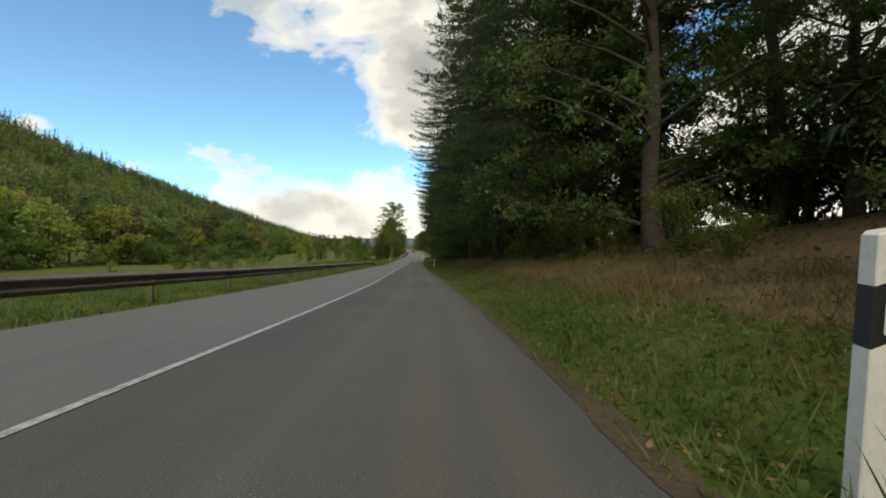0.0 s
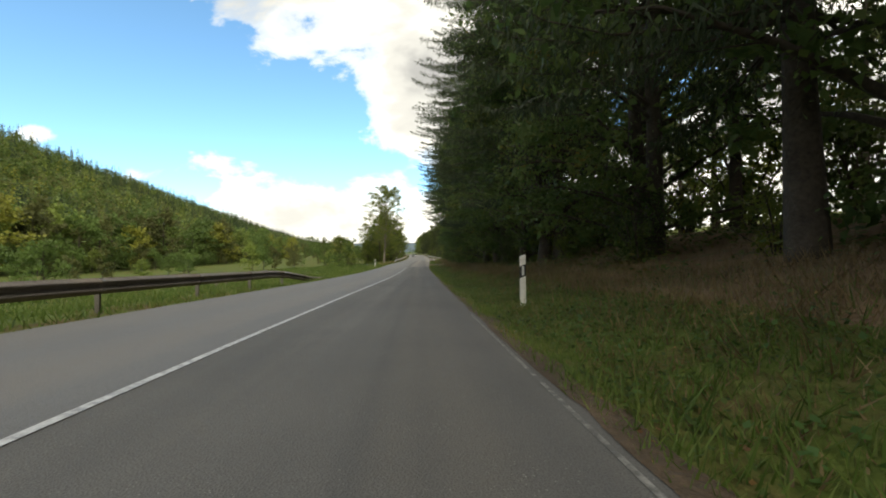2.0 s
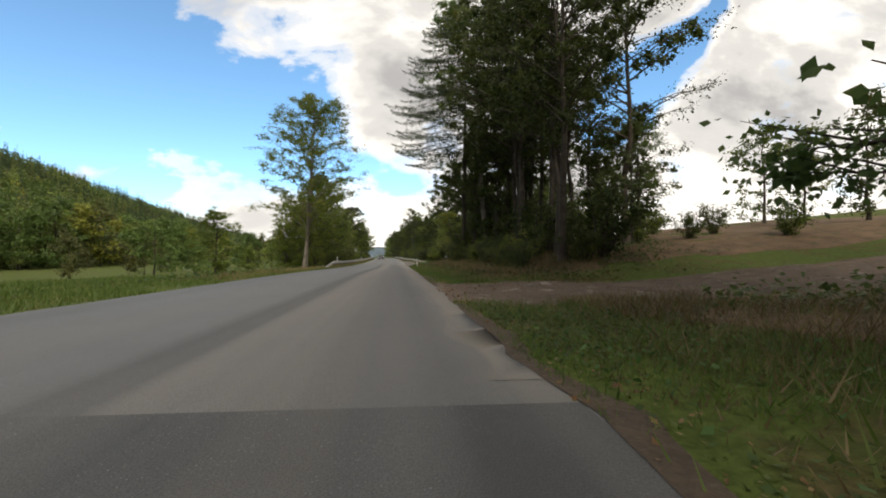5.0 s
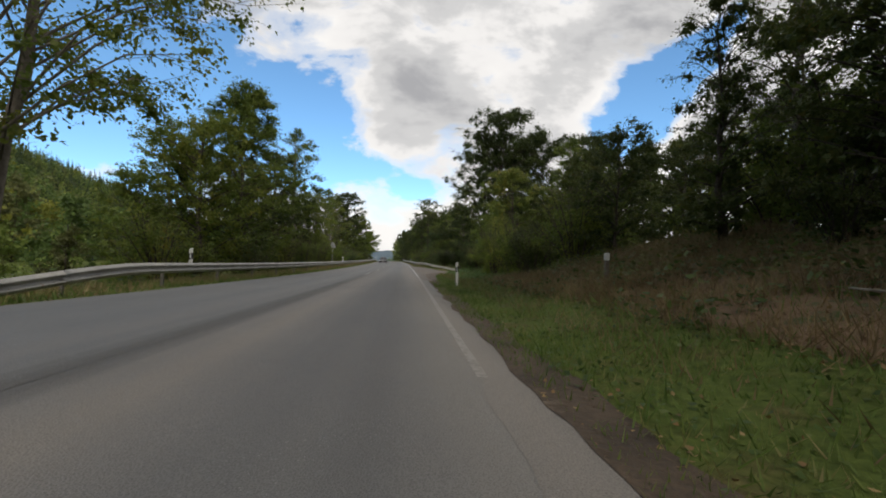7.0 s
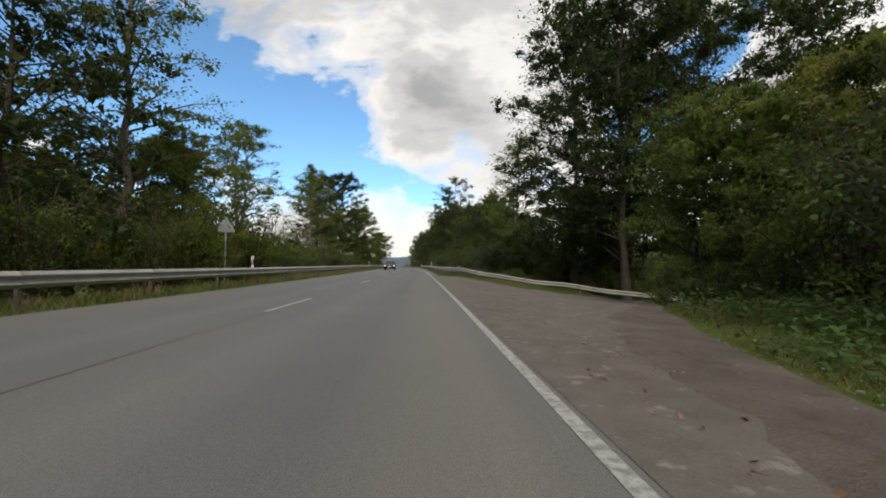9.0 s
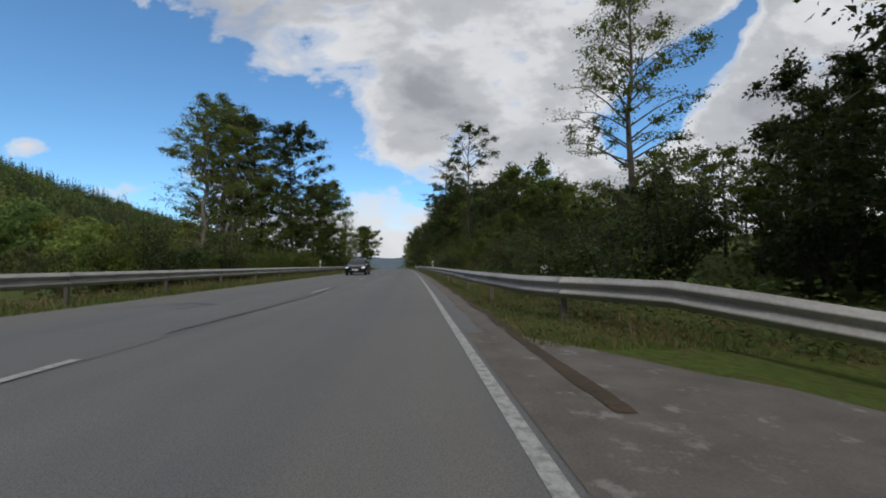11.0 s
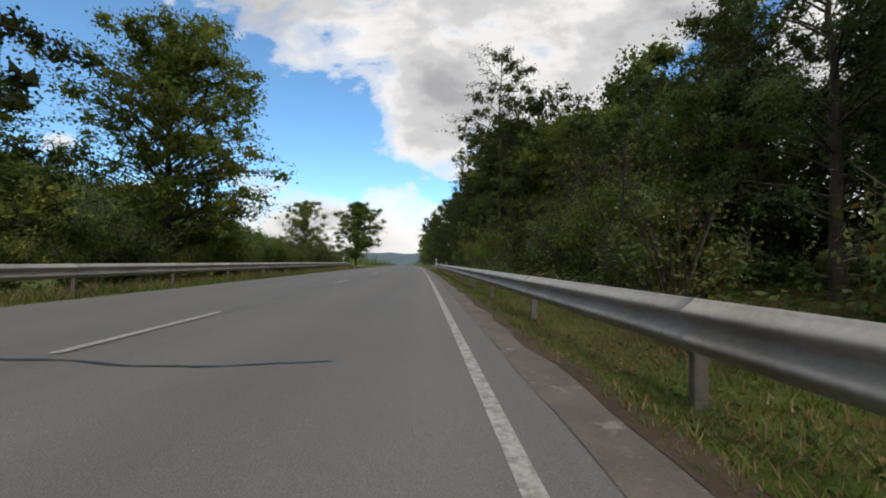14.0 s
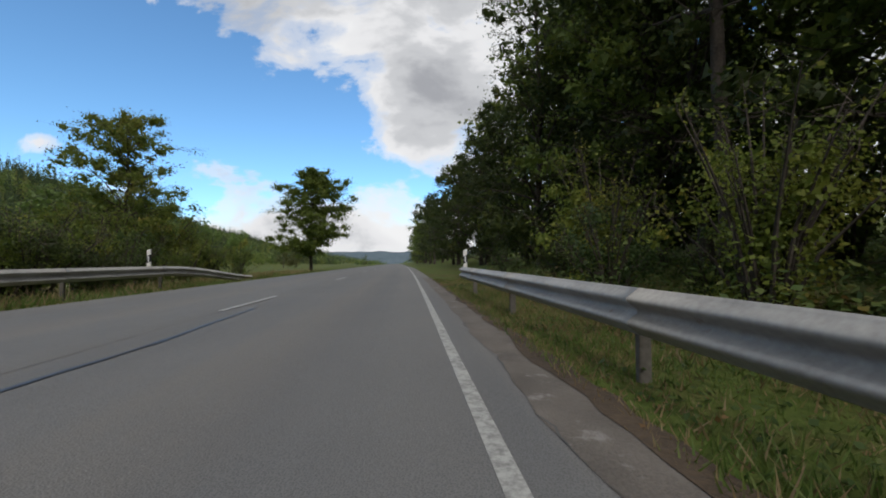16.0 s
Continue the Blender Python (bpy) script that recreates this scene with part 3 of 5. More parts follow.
# solid centre line, then dashes further on; the right edge line
sheet("dark_lane", list(np.arange(-60, 104, 0.5)), lambda s: [centre_line(s) - 0.06, (centre_line(s) + right_line(s)) / 2, right_edge(s) + ragged(s, 4) * 0.5],
      lambda s, d: crown(s, d) + 0.004, DARK_ASPHALT, "", "", "", road)
stripe("centre_line", -60, 98, centre_line, 0.08, CENTRE_LINE, 0.009, road)
for k in range(26):
    start = 168.4 + 11.72 * k
    stripe("dash", start, start + 3.0, centre_line, 0.11, LINE, 0.009, road)
stripe("edge_line", 28, 48, lambda s: right_line(s) - 0.05, 0.035, OLD_LINE, 0.009, road)
stripe("edge_line", 142, 168, right_line, 0.09, DUSTY_LINE, 0.007, road)
stripe("edge_line", 168, 700, right_line, 0.105, LINE, 0.005, road)


# ---- safety rails and roadside posts ----
PROFILE = [(0.046 - 0.042 * math.cos(math.pi * k / 5), 0.345 * (1 - k / 20)) for k in range(21)]


def guardrail(label, course, top, facing, mat, group=""):
    """A corrugated steel rail on posts. course: places (metres along, metres to the right); top(s): its upper edge over the road, or over
    the ground where that falls away; facing: 1 when it faces a road on its left."""
    whole = thing("guardrail", label, "guardrail", group)
    ring = [(-p[0] * facing, p[1]) for p in PROFILE] + [((0.005 - p[0]) * facing, p[1]) for p in reversed(PROFILE)]
    w = len(ring)
    lengths = np.concatenate([[0], np.cumsum([math.dist(a, b) for a, b in zip(course, course[1:])])])

    def where(q):
        return float(np.interp(q, lengths, [c[0] for c in course])), float(np.interp(q, lengths, [c[1] for c in course]))

    def level(s, d):
        return top(s) + min(0.0, land(s, d) + 0.1)

    q = 0.0
    while q < lengths[-1] - 0.1:
        e = min(q + 4.0, lengths[-1])
        verts, faces = [], []
        stops = [max(q - 0.12, 0.0), q + 0.05, q * 0.75 + e * 0.25, (q + e) / 2, q * 0.25 + e * 0.75, e]
        for i, k in enumerate(stops):
            s, d = where(k)
            s2, d2 = where(k + 0.3)
            s1, d1 = where(k - 0.3)
            a = math.atan2(d2 - d1, s2 - s1)
            for px, pz in ring:
                px = px - facing * 0.006 * (i == 0)
                verts.append(at(s - px * math.sin(a), d + px * math.cos(a), level(s, d) - 0.345 + pz))
        for i in range(len(stops) - 1):
            for k in range(w):
                faces.append((i * w + k, i * w + (k + 1) % w, (i + 1) * w + (k + 1) % w, (i + 1) * w + k))
        n = len(stops) - 1
        faces += [tuple(range(w)), tuple(range(n * w + w - 1, n * w - 1, -1))]
        piece("beam", mesh_of("beam", verts, faces, mat, smooth=True), whole)
        s, d = where(q)
        if top(s) > 0.45:
            foot = land(s, d + 0.1 * facing) - 0.25
            high = level(s, d) - foot
            bm = bmesh.new()
            box(bm, -0.05, -0.03, 0, 0.05, 0.03, high - 0.03, 0.006)
            box(bm, min(-0.055 * facing, -0.10 * facing), -0.02, high - 0.24, max(-0.055 * facing, -0.10 * facing), 0.02, high - 0.08)
            ob = part("post", bm, POST_STEEL, whole)
            ob.matrix_basis = Matrix.Translation(at(s, d + 0.10 * facing, foot)) @ pose(0, 0, 0, 0, 0, math.degrees(np.interp(s, S, HEADING)))
        q += 4.0
    return whole


guardrail("dark weathered steel guardrail with short posts beside a meadow", [(s, left_edge(s) - 0.75) for s in np.arange(-26, 71, 2)],
          lambda s: 0.66 - 0.6 * ease((s - 60) / 10), -1, DARK_STEEL)
guardrail("pale galvanised steel guardrail along a hedge", [(s, left_edge(s) - 0.8) for s in np.arange(145, 302, 2)],
          lambda s: 0.70 - 0.55 * ease((152 - s) / 8) - 0.6 * ease((s - 293) / 9), -1, ZINC)
guardrail("galvanised steel guardrail with rust at its joints", [(198.5, 18.5), (200, 14.5), (202, 10.5), (204, 6.8), (206.5, 3.8), (210, 2.2)] + [(s, right_line(s) + 1.28) for s in list(np.arange(215, 291, 2)) + [291.3]],
          lambda s: 0.64, 1, ZINC)


def delineator(label, s, d, lift=0.0, lean=0.0, rail=None):
    """A roadside marker post: white, with a slanted top, a slanted black band and a reflector. rail: the height of the rail behind which it is mounted."""
    whole = thing("delineator_post", label, "marker post", "roadside marker posts", m=Matrix.Translation(spot(s, d, -0.03)) @ pose(0, 0, 0, 0, lean, math.degrees(np.interp(s, S, HEADING))))

    if rail:
        whole.matrix_basis = Matrix.Translation(at(s, d, rail - 0.50 - lift)) @ pose(0, 0, 0, 0, lean, math.degrees(np.interp(s, S, HEADING)))

    def prism(name, z0, z1, slope0, slope1, mat, grow, text=""):
        bm = bmesh.new()
        ring = [(-0.06, -0.05), (0.06, -0.05), (0.045, 0.03), (0.0, 0.06), (-0.045, 0.03)]
        low = [bm.verts.new((x * (1 + grow), y * (1 + grow), z0 + slope0 * x)) for x, y in ring]
        high = [bm.verts.new((x * (1 + grow), y * (1 + grow), z1 + slope1 * x)) for x, y in ring]
        bm.faces.new(list(reversed(low)))
        bm.faces.new(high)
        for i in range(5):
            j = (i + 1) % 5
            bm.faces.new((low[i], low[j], high[j], high[i]))
        bmesh.ops.bevel(bm, geom=list(bm.edges), offset=0.006, segments=1, affect="EDGES")
        return part(name, bm, mat, whole, text)

    prism("body", (0.30 if rail else 0.0) + lift, 1.04 + lift, 0.0, 0.35, WHITE, 0.0, "white plastic body with a slanted top")
    prism("black_band", 0.62 + lift, 0.86 + lift, 0.45, 0.45, BLACK, 0.02, "slanted black band")
    bm = bmesh.new()
    box(bm, -0.022, -0.06, 0.655 + lift, 0.022, -0.05, 0.835 + lift, 0.004)
    part("reflector", bm, REFLECTOR, whole, "pale upright reflector")
    return whole


delineator("white roadside marker post on a grassy verge", 1.5, 1.62, 0.03, lean=4.5)
delineator("white roadside marker post beside a wooded bank", 48.9, 1.95)
delineator("white roadside marker post in tall grass", 157.1, 2.27, 0.08, lean=-1.5)
delineator("white marker post mounted behind a steel rail", 239.25, right_line(239.25) + 1.335, rail=0.64)
delineator("white marker post at the end of a steel rail", 290.9, right_line(290.9) + 1.335, rail=0.64)
delineator("white roadside marker post beyond the far lane", 105.8, -7.5, 0.2)
for s in (154.7, 192.2, 240.7, 292.3):
    delineator("white marker post mounted behind the far steel rail", s, left_edge(s) - 0.855, rail=0.70 - 0.6 * ease((s - 293) / 9))


# ---- plants ----
def branches(rng, h, crown_base, spread, count, lean=0.0, stems=1, trunk_r=None, cone=0.0, steep=0.0):
    """Trunk, limbs and twigs; returns their mesh, the twigs as pairs of ends, and places on the limbs."""
    verts, faces, twigs, inner = [], [], [], []
    r0 = trunk_r or h * 0.012 + 0.04
    for stem in range(stems):
        off = Vector((rng.uniform(-1, 1), rng.uniform(-1, 1), 0)) * (0.25 if stems > 1 else 0.0)
        tilt = Vector((rng.uniform(-1, 1), rng.uniform(-1, 1), 0)) * (0.07 if stems > 1 else 0.025) + Vector((lean, 0, 0))
        line, n = [], 9
        for i in range(n + 1):
            f = i / n
            line.append(off * (1 - f * 0.3) + Vector((0, 0, h * f * (0.98 if stem == 0 else 0.9))) + tilt * h * f + Vector((rng.gauss(0, 1), rng.gauss(0, 1), 0)) * h * 0.006 * (i > 0))
        tube(verts, faces, line, [r0 * (1.35 if i == 0 else 1.0) * (1 - 0.93 * i / n) + 0.012 for i in range(n + 1)], 8)
        for b in range(count // stems):
            f = min(crown_base + (1 - crown_base) * ((b + rng.random()) / (count // stems)) ** 0.9, 0.985)
            k = min(int(f * n), n - 1)
            root = line[k].lerp(line[k + 1], f * n - k)
            a = rng.uniform(0, 2 * math.pi)
            g = (f - crown_base) / (1 - crown_base)
            reach = spread * rng.uniform(0.66, 1.06) * ((1 - cone) * (math.sin(math.pi * min(1, 0.22 + 0.78 * g)) ** 0.6 * 0.9 + 0.12) + cone * (1.04 - g) ** 0.75)
            rise = rng.uniform(0.15, 0.5) + 0.4 * g + steep
            out = Vector((math.cos(a), math.sin(a), 0))
            limb = [root, root + out * reach * 0.4 + Vector((0, 0, reach * rise * 0.5)), root + out * reach * 0.75 + Vector((0, 0, reach * rise * 0.8)), root + out * reach + Vector((0, 0, reach * rise * 0.82))]
            r = r0 * (0.32 if steep == 0 else 0.2) * (1 - 0.75 * g) + 0.012
            tube(verts, faces, limb, [r, r * 0.65, r * 0.4, 0.008], 4)
            inner += [limb[0].lerp(limb[1], 0.5), limb[0].lerp(limb[1], 0.9), limb[1].lerp(limb[2], 0.4)]
            for q in (0.35, 0.5, 0.62, 0.74, 0.84, 0.92, 1.0):
                j = min(int(q * 3), 2)
                p = limb[j].lerp(limb[j + 1], q * 3 - j)
                turn = a + rng.choice((-1, 1)) * rng.uniform(0.2, 1.2)
                tip = p + Vector((math.cos(turn), math.sin(turn), rng.uniform(-0.25, 0.5))) * reach * rng.uniform(0.2, 0.36)
                tube(verts, faces, [p, tip], [r * 0.25, 0.004], 3)
                twigs.append((tuple(p), tuple(tip)))
    return verts, faces, np.array(twigs), inner


def clumps(g, twigs, amount, size, radius, corners=4):
    """Leaves in flat sprays along the twigs, close to them, drooping a little at their outer ends."""
    k = g.integers(0, len(twigs), amount)
    a, b = twigs[k, 0], twigs[k, 1]
    f = g.random((amount, 1)) ** 0.7 * 1.15
    out = unit((b - a) * (1, 1, 0.5))
    off = unit(g.normal(0, 1, (amount, 3))) * (radius * g.random((amount, 1)) ** 0.6) * (1, 1, 0.5)
    p = a + (b - a) * f + off
    way = unit(out * 0.6 + off / max(radius, 0.01) * 0.7 + g.normal(0, 0.35, (amount, 3)) - (0, 0, 0.35))
    k = size * g.uniform(0.6, 1.25, amount)
    return leaves_at(p, way, unit(g.normal(0, 0.7, (amount, 3)) + out * 0.8 + (0, 0, 0.35)), k, k * g.uniform(0.55, 0.8, amount), corners)


def shells(g, centres, radii, amount, size, corners=4):
    """Leaves over the outside of rounded sprays, facing outwards and up, tipping down at the rim."""
    k = g.integers(0, len(centres), amount)
    out = unit(g.normal(0, 1, (amount, 3)) + (0, 0, 0.25))
    p = centres[k] + out * radii[k] * g.uniform(0.6, 1.12, (amount, 1))
    way = unit(g.normal(0, 0.8, (amount, 3)) + out * (0.35, 0.35, 0.1) - (0, 0, 0.5))
    length = size * g.uniform(0.6, 1.3, amount)
    return leaves_at(p, way, unit(out + g.normal(0, 0.32, (amount, 3)) + (0, 0, 0.15)), length, length * g.uniform(0.55, 0.85, amount), corners)


def hearts(g, centres, radii, each, size, corners=3):
    """The thick inner leaf layers of the sprays, lying like shingles."""
    k = np.repeat(np.arange(len(centres)), each)
    out = unit(g.normal(0, 1, (len(k), 3)))
    p = centres[k] + out * radii[k] * g.uniform(0.1, 0.6, (len(k), 1))
    length = size * g.uniform(0.5, 1.1, len(k))
    return leaves_at(p, unit(g.normal(0, 1, (len(k), 3))), unit(out + g.normal(0, 0.4, (len(k), 3))), length * 1.3, length * g.uniform(0.8, 1.2, len(k)), corners)


def broadleaf(name, label, category, seed, h, crown_base, spread, limbs, leaves, size, radius, leaf_mat, bark_mat, stems=1, lean=0.0, trunk_r=None, lumps=60, lump=0.85, flat=0.7, fill=0.30, core=40, cone=0.0, steep=0.0):
    """Limbs with leafy sprays: lumps of them, lump metres across, with loose leaves over and between."""
    whole = thing(name, label, category)
    v, f, twigs, inner = branches(random.Random(seed), h, crown_base, spread, limbs, lean, stems, trunk_r, cone, steep)
    piece("trunk", mesh_of("trunk", v, f, bark_mat, smooth=True), whole, "tapering trunk with limbs")
    g = np.random.default_rng(seed)
    spots = np.concatenate([twigs[:, 0] * 0.4 + twigs[:, 1] * 0.6, np.array([tuple(e) for e in inner])])
    centres = spots[g.permutation(len(spots))[:lumps]] + g.normal(0, 0.3 * lump, (min(lumps, len(spots)), 3))
    radii = lump * g.uniform(0.55, 1.2, (len(centres), 1)) * np.array((1, 1, flat))
    v = np.concatenate([shells(g, centres, radii, int(leaves * 0.5), size), clumps(g, twigs, int(leaves * 0.5), size, radius)])
    v[:, 2] = np.maximum(v[:, 2], 0.05)
    piece("crown", bulk("crown", v, 4, leaf_mat, hearts(g, centres, radii, core, lump * fill)), whole, "leaf crown with gaps")
    return whole


def larch(name, label, category, seed, h, base, spread, whorls, per, fringe=420):
    """A larch with long level boughs that turn up at their ends and carry curtains of hanging twigs; the boughs reach furthest to -x."""
    rng, g = random.Random(seed), np.random.default_rng(seed)
    whole = thing(name, label, category)
    verts, faces, rows = [], [], []
    r0 = h * 0.0075 + 0.04
    line = [Vector((rng.gauss(0, 0.04), rng.gauss(0, 0.04), h * i / 8)) for i in range(9)]
    tube(verts, faces, line, [r0 * (1.3 if i == 0 else 1) * (1 - 0.95 * i / 8) + 0.01 for i in range(9)], 8)
    for w in range(whorls):
        f0 = (w + rng.random() * 0.7) / whorls
        z = h * (base + (1 - base) * f0)
        for b in range(per):
            a = math.pi + rng.gauss(0, 0.35) if b < 2 else rng.uniform(0, 2 * math.pi)
            side_reach = 0.5 + 0.5 * max(0.0, -math.cos(a)) ** 1.5
            reach = spread * side_reach * (1 - f0) ** 0.5 * rng.uniform(0.72, 1.05) + 0.25
            reach = min(reach, (5.0 + 0.19 * z) * rng.uniform(0.86, 1.0))
            out = np.array((math.cos(a), math.sin(a), 0))
            sag = 0.16 * reach
            stops = np.array([(0, 0, z), *(np.array((0, 0, z)) + out * reach * q - (0, 0, sag * s) for q, s in ((0.35, 0.55), (0.7, 1.0), (0.9, 0.95), (1.0, 0.72)))])
            tube(verts, faces, [Vector(p) for p in stops], [0.035 * (1 - f0) + 0.014, 0.026, 0.016, 0.010, 0.004], 4)
            m = int(fringe * (0.35 + 0.65 * reach / spread))
            f = 0.10 + 0.90 * g.random(m) ** 0.85
            p = np.stack([np.interp(f, (0, 0.35, 0.7, 0.9, 1.0), stops[:, i]) for i in range(3)], axis=1)
            across = np.array((-out[1], out[0], 0)) * (g.normal(0, 0.11, (m, 1)) * reach * (1.12 - f)[:, None])
            p = p + across
            k = g.uniform(0.08, 0.30, m) * (1.0 + 0.7 * (f < 0.85))
            way = unit(out * g.uniform(-0.1, 0.4, (m, 1)) + across * 0.4 + g.normal(0, 0.28, (m, 3)) - np.array((0, 0, 1)) * g.uniform(0.2, 1.0, (m, 1)))
            rows.append(leaves_at(p, way, unit(g.normal(0, 1, (m, 3))), k, g.uniform(0.022, 0.058, m)))
    piece("trunk", mesh_of("trunk", verts, faces, BARK, smooth=True), whole, "straight trunk with long boughs")
    piece("crown", bulk("crown", np.concatenate(rows), 3, LARCH), whole, "hanging curtains of needle twigs")
    return whole


def conifer(name, label, category, seed, h, base, spread, whorls, per, leaf_mat, bark_mat, droop=0.35, sprays=9, size=0.5, taper=0.75, hang=0.25):
    """A trunk with whorls of drooping boughs, each with flat hanging sprays."""
    rng, g = random.Random(seed), np.random.default_rng(seed)
    whole = thing(name, label, category)
    verts, faces, rows = [], [], []
    r0 = h * 0.0065 + 0.04
    line = [Vector((rng.gauss(0, 0.03), rng.gauss(0, 0.03), h * i / 8)) for i in range(9)]
    tube(verts, faces, line, [r0 * (1.3 if i == 0 else 1) * (1 - 0.95 * i / 8) + 0.01 for i in range(9)], 8)
    for w in range(whorls):
        f0 = (w + rng.random() * 0.7) / whorls
        z = h * (base + (1 - base) * f0)
        for b in range(per):
            a = rng.uniform(0, 2 * math.pi)
            reach = spread * (1 - f0) ** taper * rng.uniform(0.55, 1.1) + 0.25
            out = np.array((math.cos(a), math.sin(a), 0))
            sag = droop * reach
            p0 = np.array((0, 0, z))
            p1, p2 = p0 + out * reach * 0.5 - (0, 0, sag * 0.35), p0 + out * reach - (0, 0, sag * rng.uniform(0.5, 1.0))
            tube(verts, faces, [Vector(p0), Vector(p1), Vector(p2)], [0.03 * (1 - f0) + 0.012, 0.015, 0.005], 3)
            f = (0.12 + 0.88 * (np.arange(sprays) + g.random(sprays)) / sprays)[:, None]
            p = np.where(f < 0.5, p0 + (p1 - p0) * f * 2, p1 + (p2 - p1) * (f * 2 - 1))
            side = np.array((-out[1], out[0], 0)) * g.normal(0, 1, sprays)[:, None]
            p = p + side * 0.16 * reach * (1.15 - f) - np.array((0, 0, 1)) * hang * g.random((sprays, 1)) ** 1.5
            way = unit(side * 0.5 + out * g.uniform(-0.2, 0.8, (sprays, 1)) + g.normal(0, 0.35, (sprays, 3)) - np.array((0, 0, 1)) * g.uniform(0.0, 1.0, (sprays, 1)))
            k = size * g.uniform(0.5, 1.2, sprays) * (1.15 - 0.5 * f0)
            rows.append(leaves_at(p, way, unit(g.normal(0, 0.6, (sprays, 3)) + (0, 0, 1)), k, k * g.uniform(0.16, 0.34, sprays)))
    piece("trunk", mesh_of("trunk", verts, faces, bark_mat, smooth=True), whole, "straight trunk with boughs")
    piece("crown", bulk("crown", np.concatenate(rows), 3, leaf_mat), whole, "hanging needle sprays")
    return whole


def shrub(name, label, category, seed, h, spread, stems, leaves, size, leaf_mat, lumps=20):
    rng = random.Random(seed)
    whole = thing(name, label, category)
    verts, faces, twigs = [], [], []
    for _ in range(stems):
        a = rng.uniform(0, 2 * math.pi)
        out = Vector((math.cos(a), math.sin(a), 0))
        reach, top = spread * rng.uniform(0.2, 1.0), h * rng.uniform(0.45, 1.0)
        pts = [out * 0.15, out * reach * 0.4 + Vector((0, 0, top * 0.5)), out * reach * 0.8 + Vector((0, 0, top * 0.85)), out * reach + Vector((0, 0, top))]
        tube(verts, faces, pts, [0.035, 0.025, 0.014, 0.005], 4)
        for q in range(9):
            f = 0.1 + 0.9 * q / 8
            j = min(int(f * 3), 2)
            p = pts[j].lerp(pts[j + 1], f * 3 - j)
            for _ in range(2):
                tip = p + any_way(rng, 0.45) * spread * rng.uniform(0.12, 0.26)
                twigs.append((tuple(p), tuple(tip)))
                if q > 4:
                    tube(verts, faces, [p, tip], [0.007, 0.003], 3)
    piece("stem", mesh_of("stem", verts, faces, BARK), whole, "thin branching stems")
    g = np.random.default_rng(seed)
    twigs = np.array(twigs)
    spots = twigs[:, 1] * 0.85
    centres = spots[g.permutation(len(spots))[:lumps]]
    radii = spread * 0.25 * g.uniform(0.6, 1.25, (len(centres), 1)) * np.array((1, 1, 0.85))
    v = np.concatenate([shells(g, centres, radii, int(leaves * 0.6), size), clumps(g, twigs, int(leaves * 0.4), size, spread * 0.08)])
    v[:, 2] = np.maximum(v[:, 2], 0.03)
    piece("foliage", bulk("foliage", v, 4, leaf_mat, hearts(g, centres, radii, 30, spread * 0.06)), whole, "loose leafy foliage")
    return whole


FIRST_USE = set()


def plant(proto, s, d, scale=1.0, turn=0.0, sink=0.05, group="", tall=1.0):
    """Stands the first one in its place, then copies of it."""
    m = Matrix.Translation(spot(s, d, -sink)) @ Matrix.Rotation(turn, 4, "Z") @ Matrix.Diagonal((scale, scale, scale * tall, 1))
    if proto.name in FIRST_USE:
        ob = copy_thing(proto, Matrix.Identity(4))
        ob.matrix_basis = m
    else:
        FIRST_USE.add(proto.name)
        proto.matrix_basis = m
        ob = proto
    if group:
        ob["group"] = group
    return ob


SPRUCES = [conifer("spruce_tree", "dark green spruce tree with drooping boughs in dense woodland", "tree", 11 + i, 21 + 2 * i, 0.05 + 0.05 * i, 3.8, 44, 6, NEEDLES, BARK, 0.35, 20, 0.55) for i in range(3)]
LARCHES = [larch("larch_tree", "tall larch with long level boughs and hanging twigs", "tree", 31 + i, 25, (0.14, 0.40)[i], (11.0, 9.0)[i], 30, 5) for i in range(2)]
FOREST = [broadleaf("woodland_tree", "tall dark woodland tree with a bare lower trunk", "tree", 51 + i, 21 + 2 * i, 0.30, 4.6, 44, 6000, 0.18, 0.4, DEEP, BARK, trunk_r=0.21, lumps=64, lump=1.0, flat=0.65, core=34) for i in range(3)]
OAK = broadleaf("pale_trunk_tree", "tall tree with a thick pale grey trunk at the wood edge", "tree", 57, 25, 0.42, 5.0, 44, 7000, 0.17, 0.4, LIT_DEEP, PALE_BARK, lean=-0.035, trunk_r=0.27, lumps=80, lump=1.0, flat=0.65, core=30)
EDGE = [broadleaf("wood_edge_tree", "dark leafy tree with branches down to the ground", "tree", 61 + i, 15 + 2 * i, 0.03, 3.8, 56, 7500, 0.15, 0.36, DEEP, BARK, lumps=100, lump=0.95, flat=0.8, core=34) for i in range(2)]
# wood edge trees again, wearing the lightened leaf colours
LIT_EDGE = [broadleaf("maple_tree", "leafy tree with lightened leaves and branches down to the ground", "tree", 65 + i, 15 + 2 * i, 0.03, 3.9, 56, 14000, 0.12, 0.36, LIT_DEEP, BARK, lumps=120, lump=0.9, flat=0.8, fill=0.19, core=40) for i in range(2)]
BROAD = [broadleaf("deciduous_tree", "green deciduous tree with a rounded leafy crown", "tree", 71 + i, 14, 0.06, 4.7, 64, 12000, 0.15, 0.38, (GREEN, DEEP, GREEN)[i], BARK, lumps=220, lump=0.95, flat=0.75, core=24) for i in range(3)]
TURNING = [broadleaf("turning_tree", "deciduous tree with yellowing autumn leaves", "tree", 81 + i, 12, 0.06, 4.2, 72, 14000, 0.14, 0.34, AUTUMN, BARK, lumps=200, lump=0.8, flat=0.75, core=22) for i in range(2)]
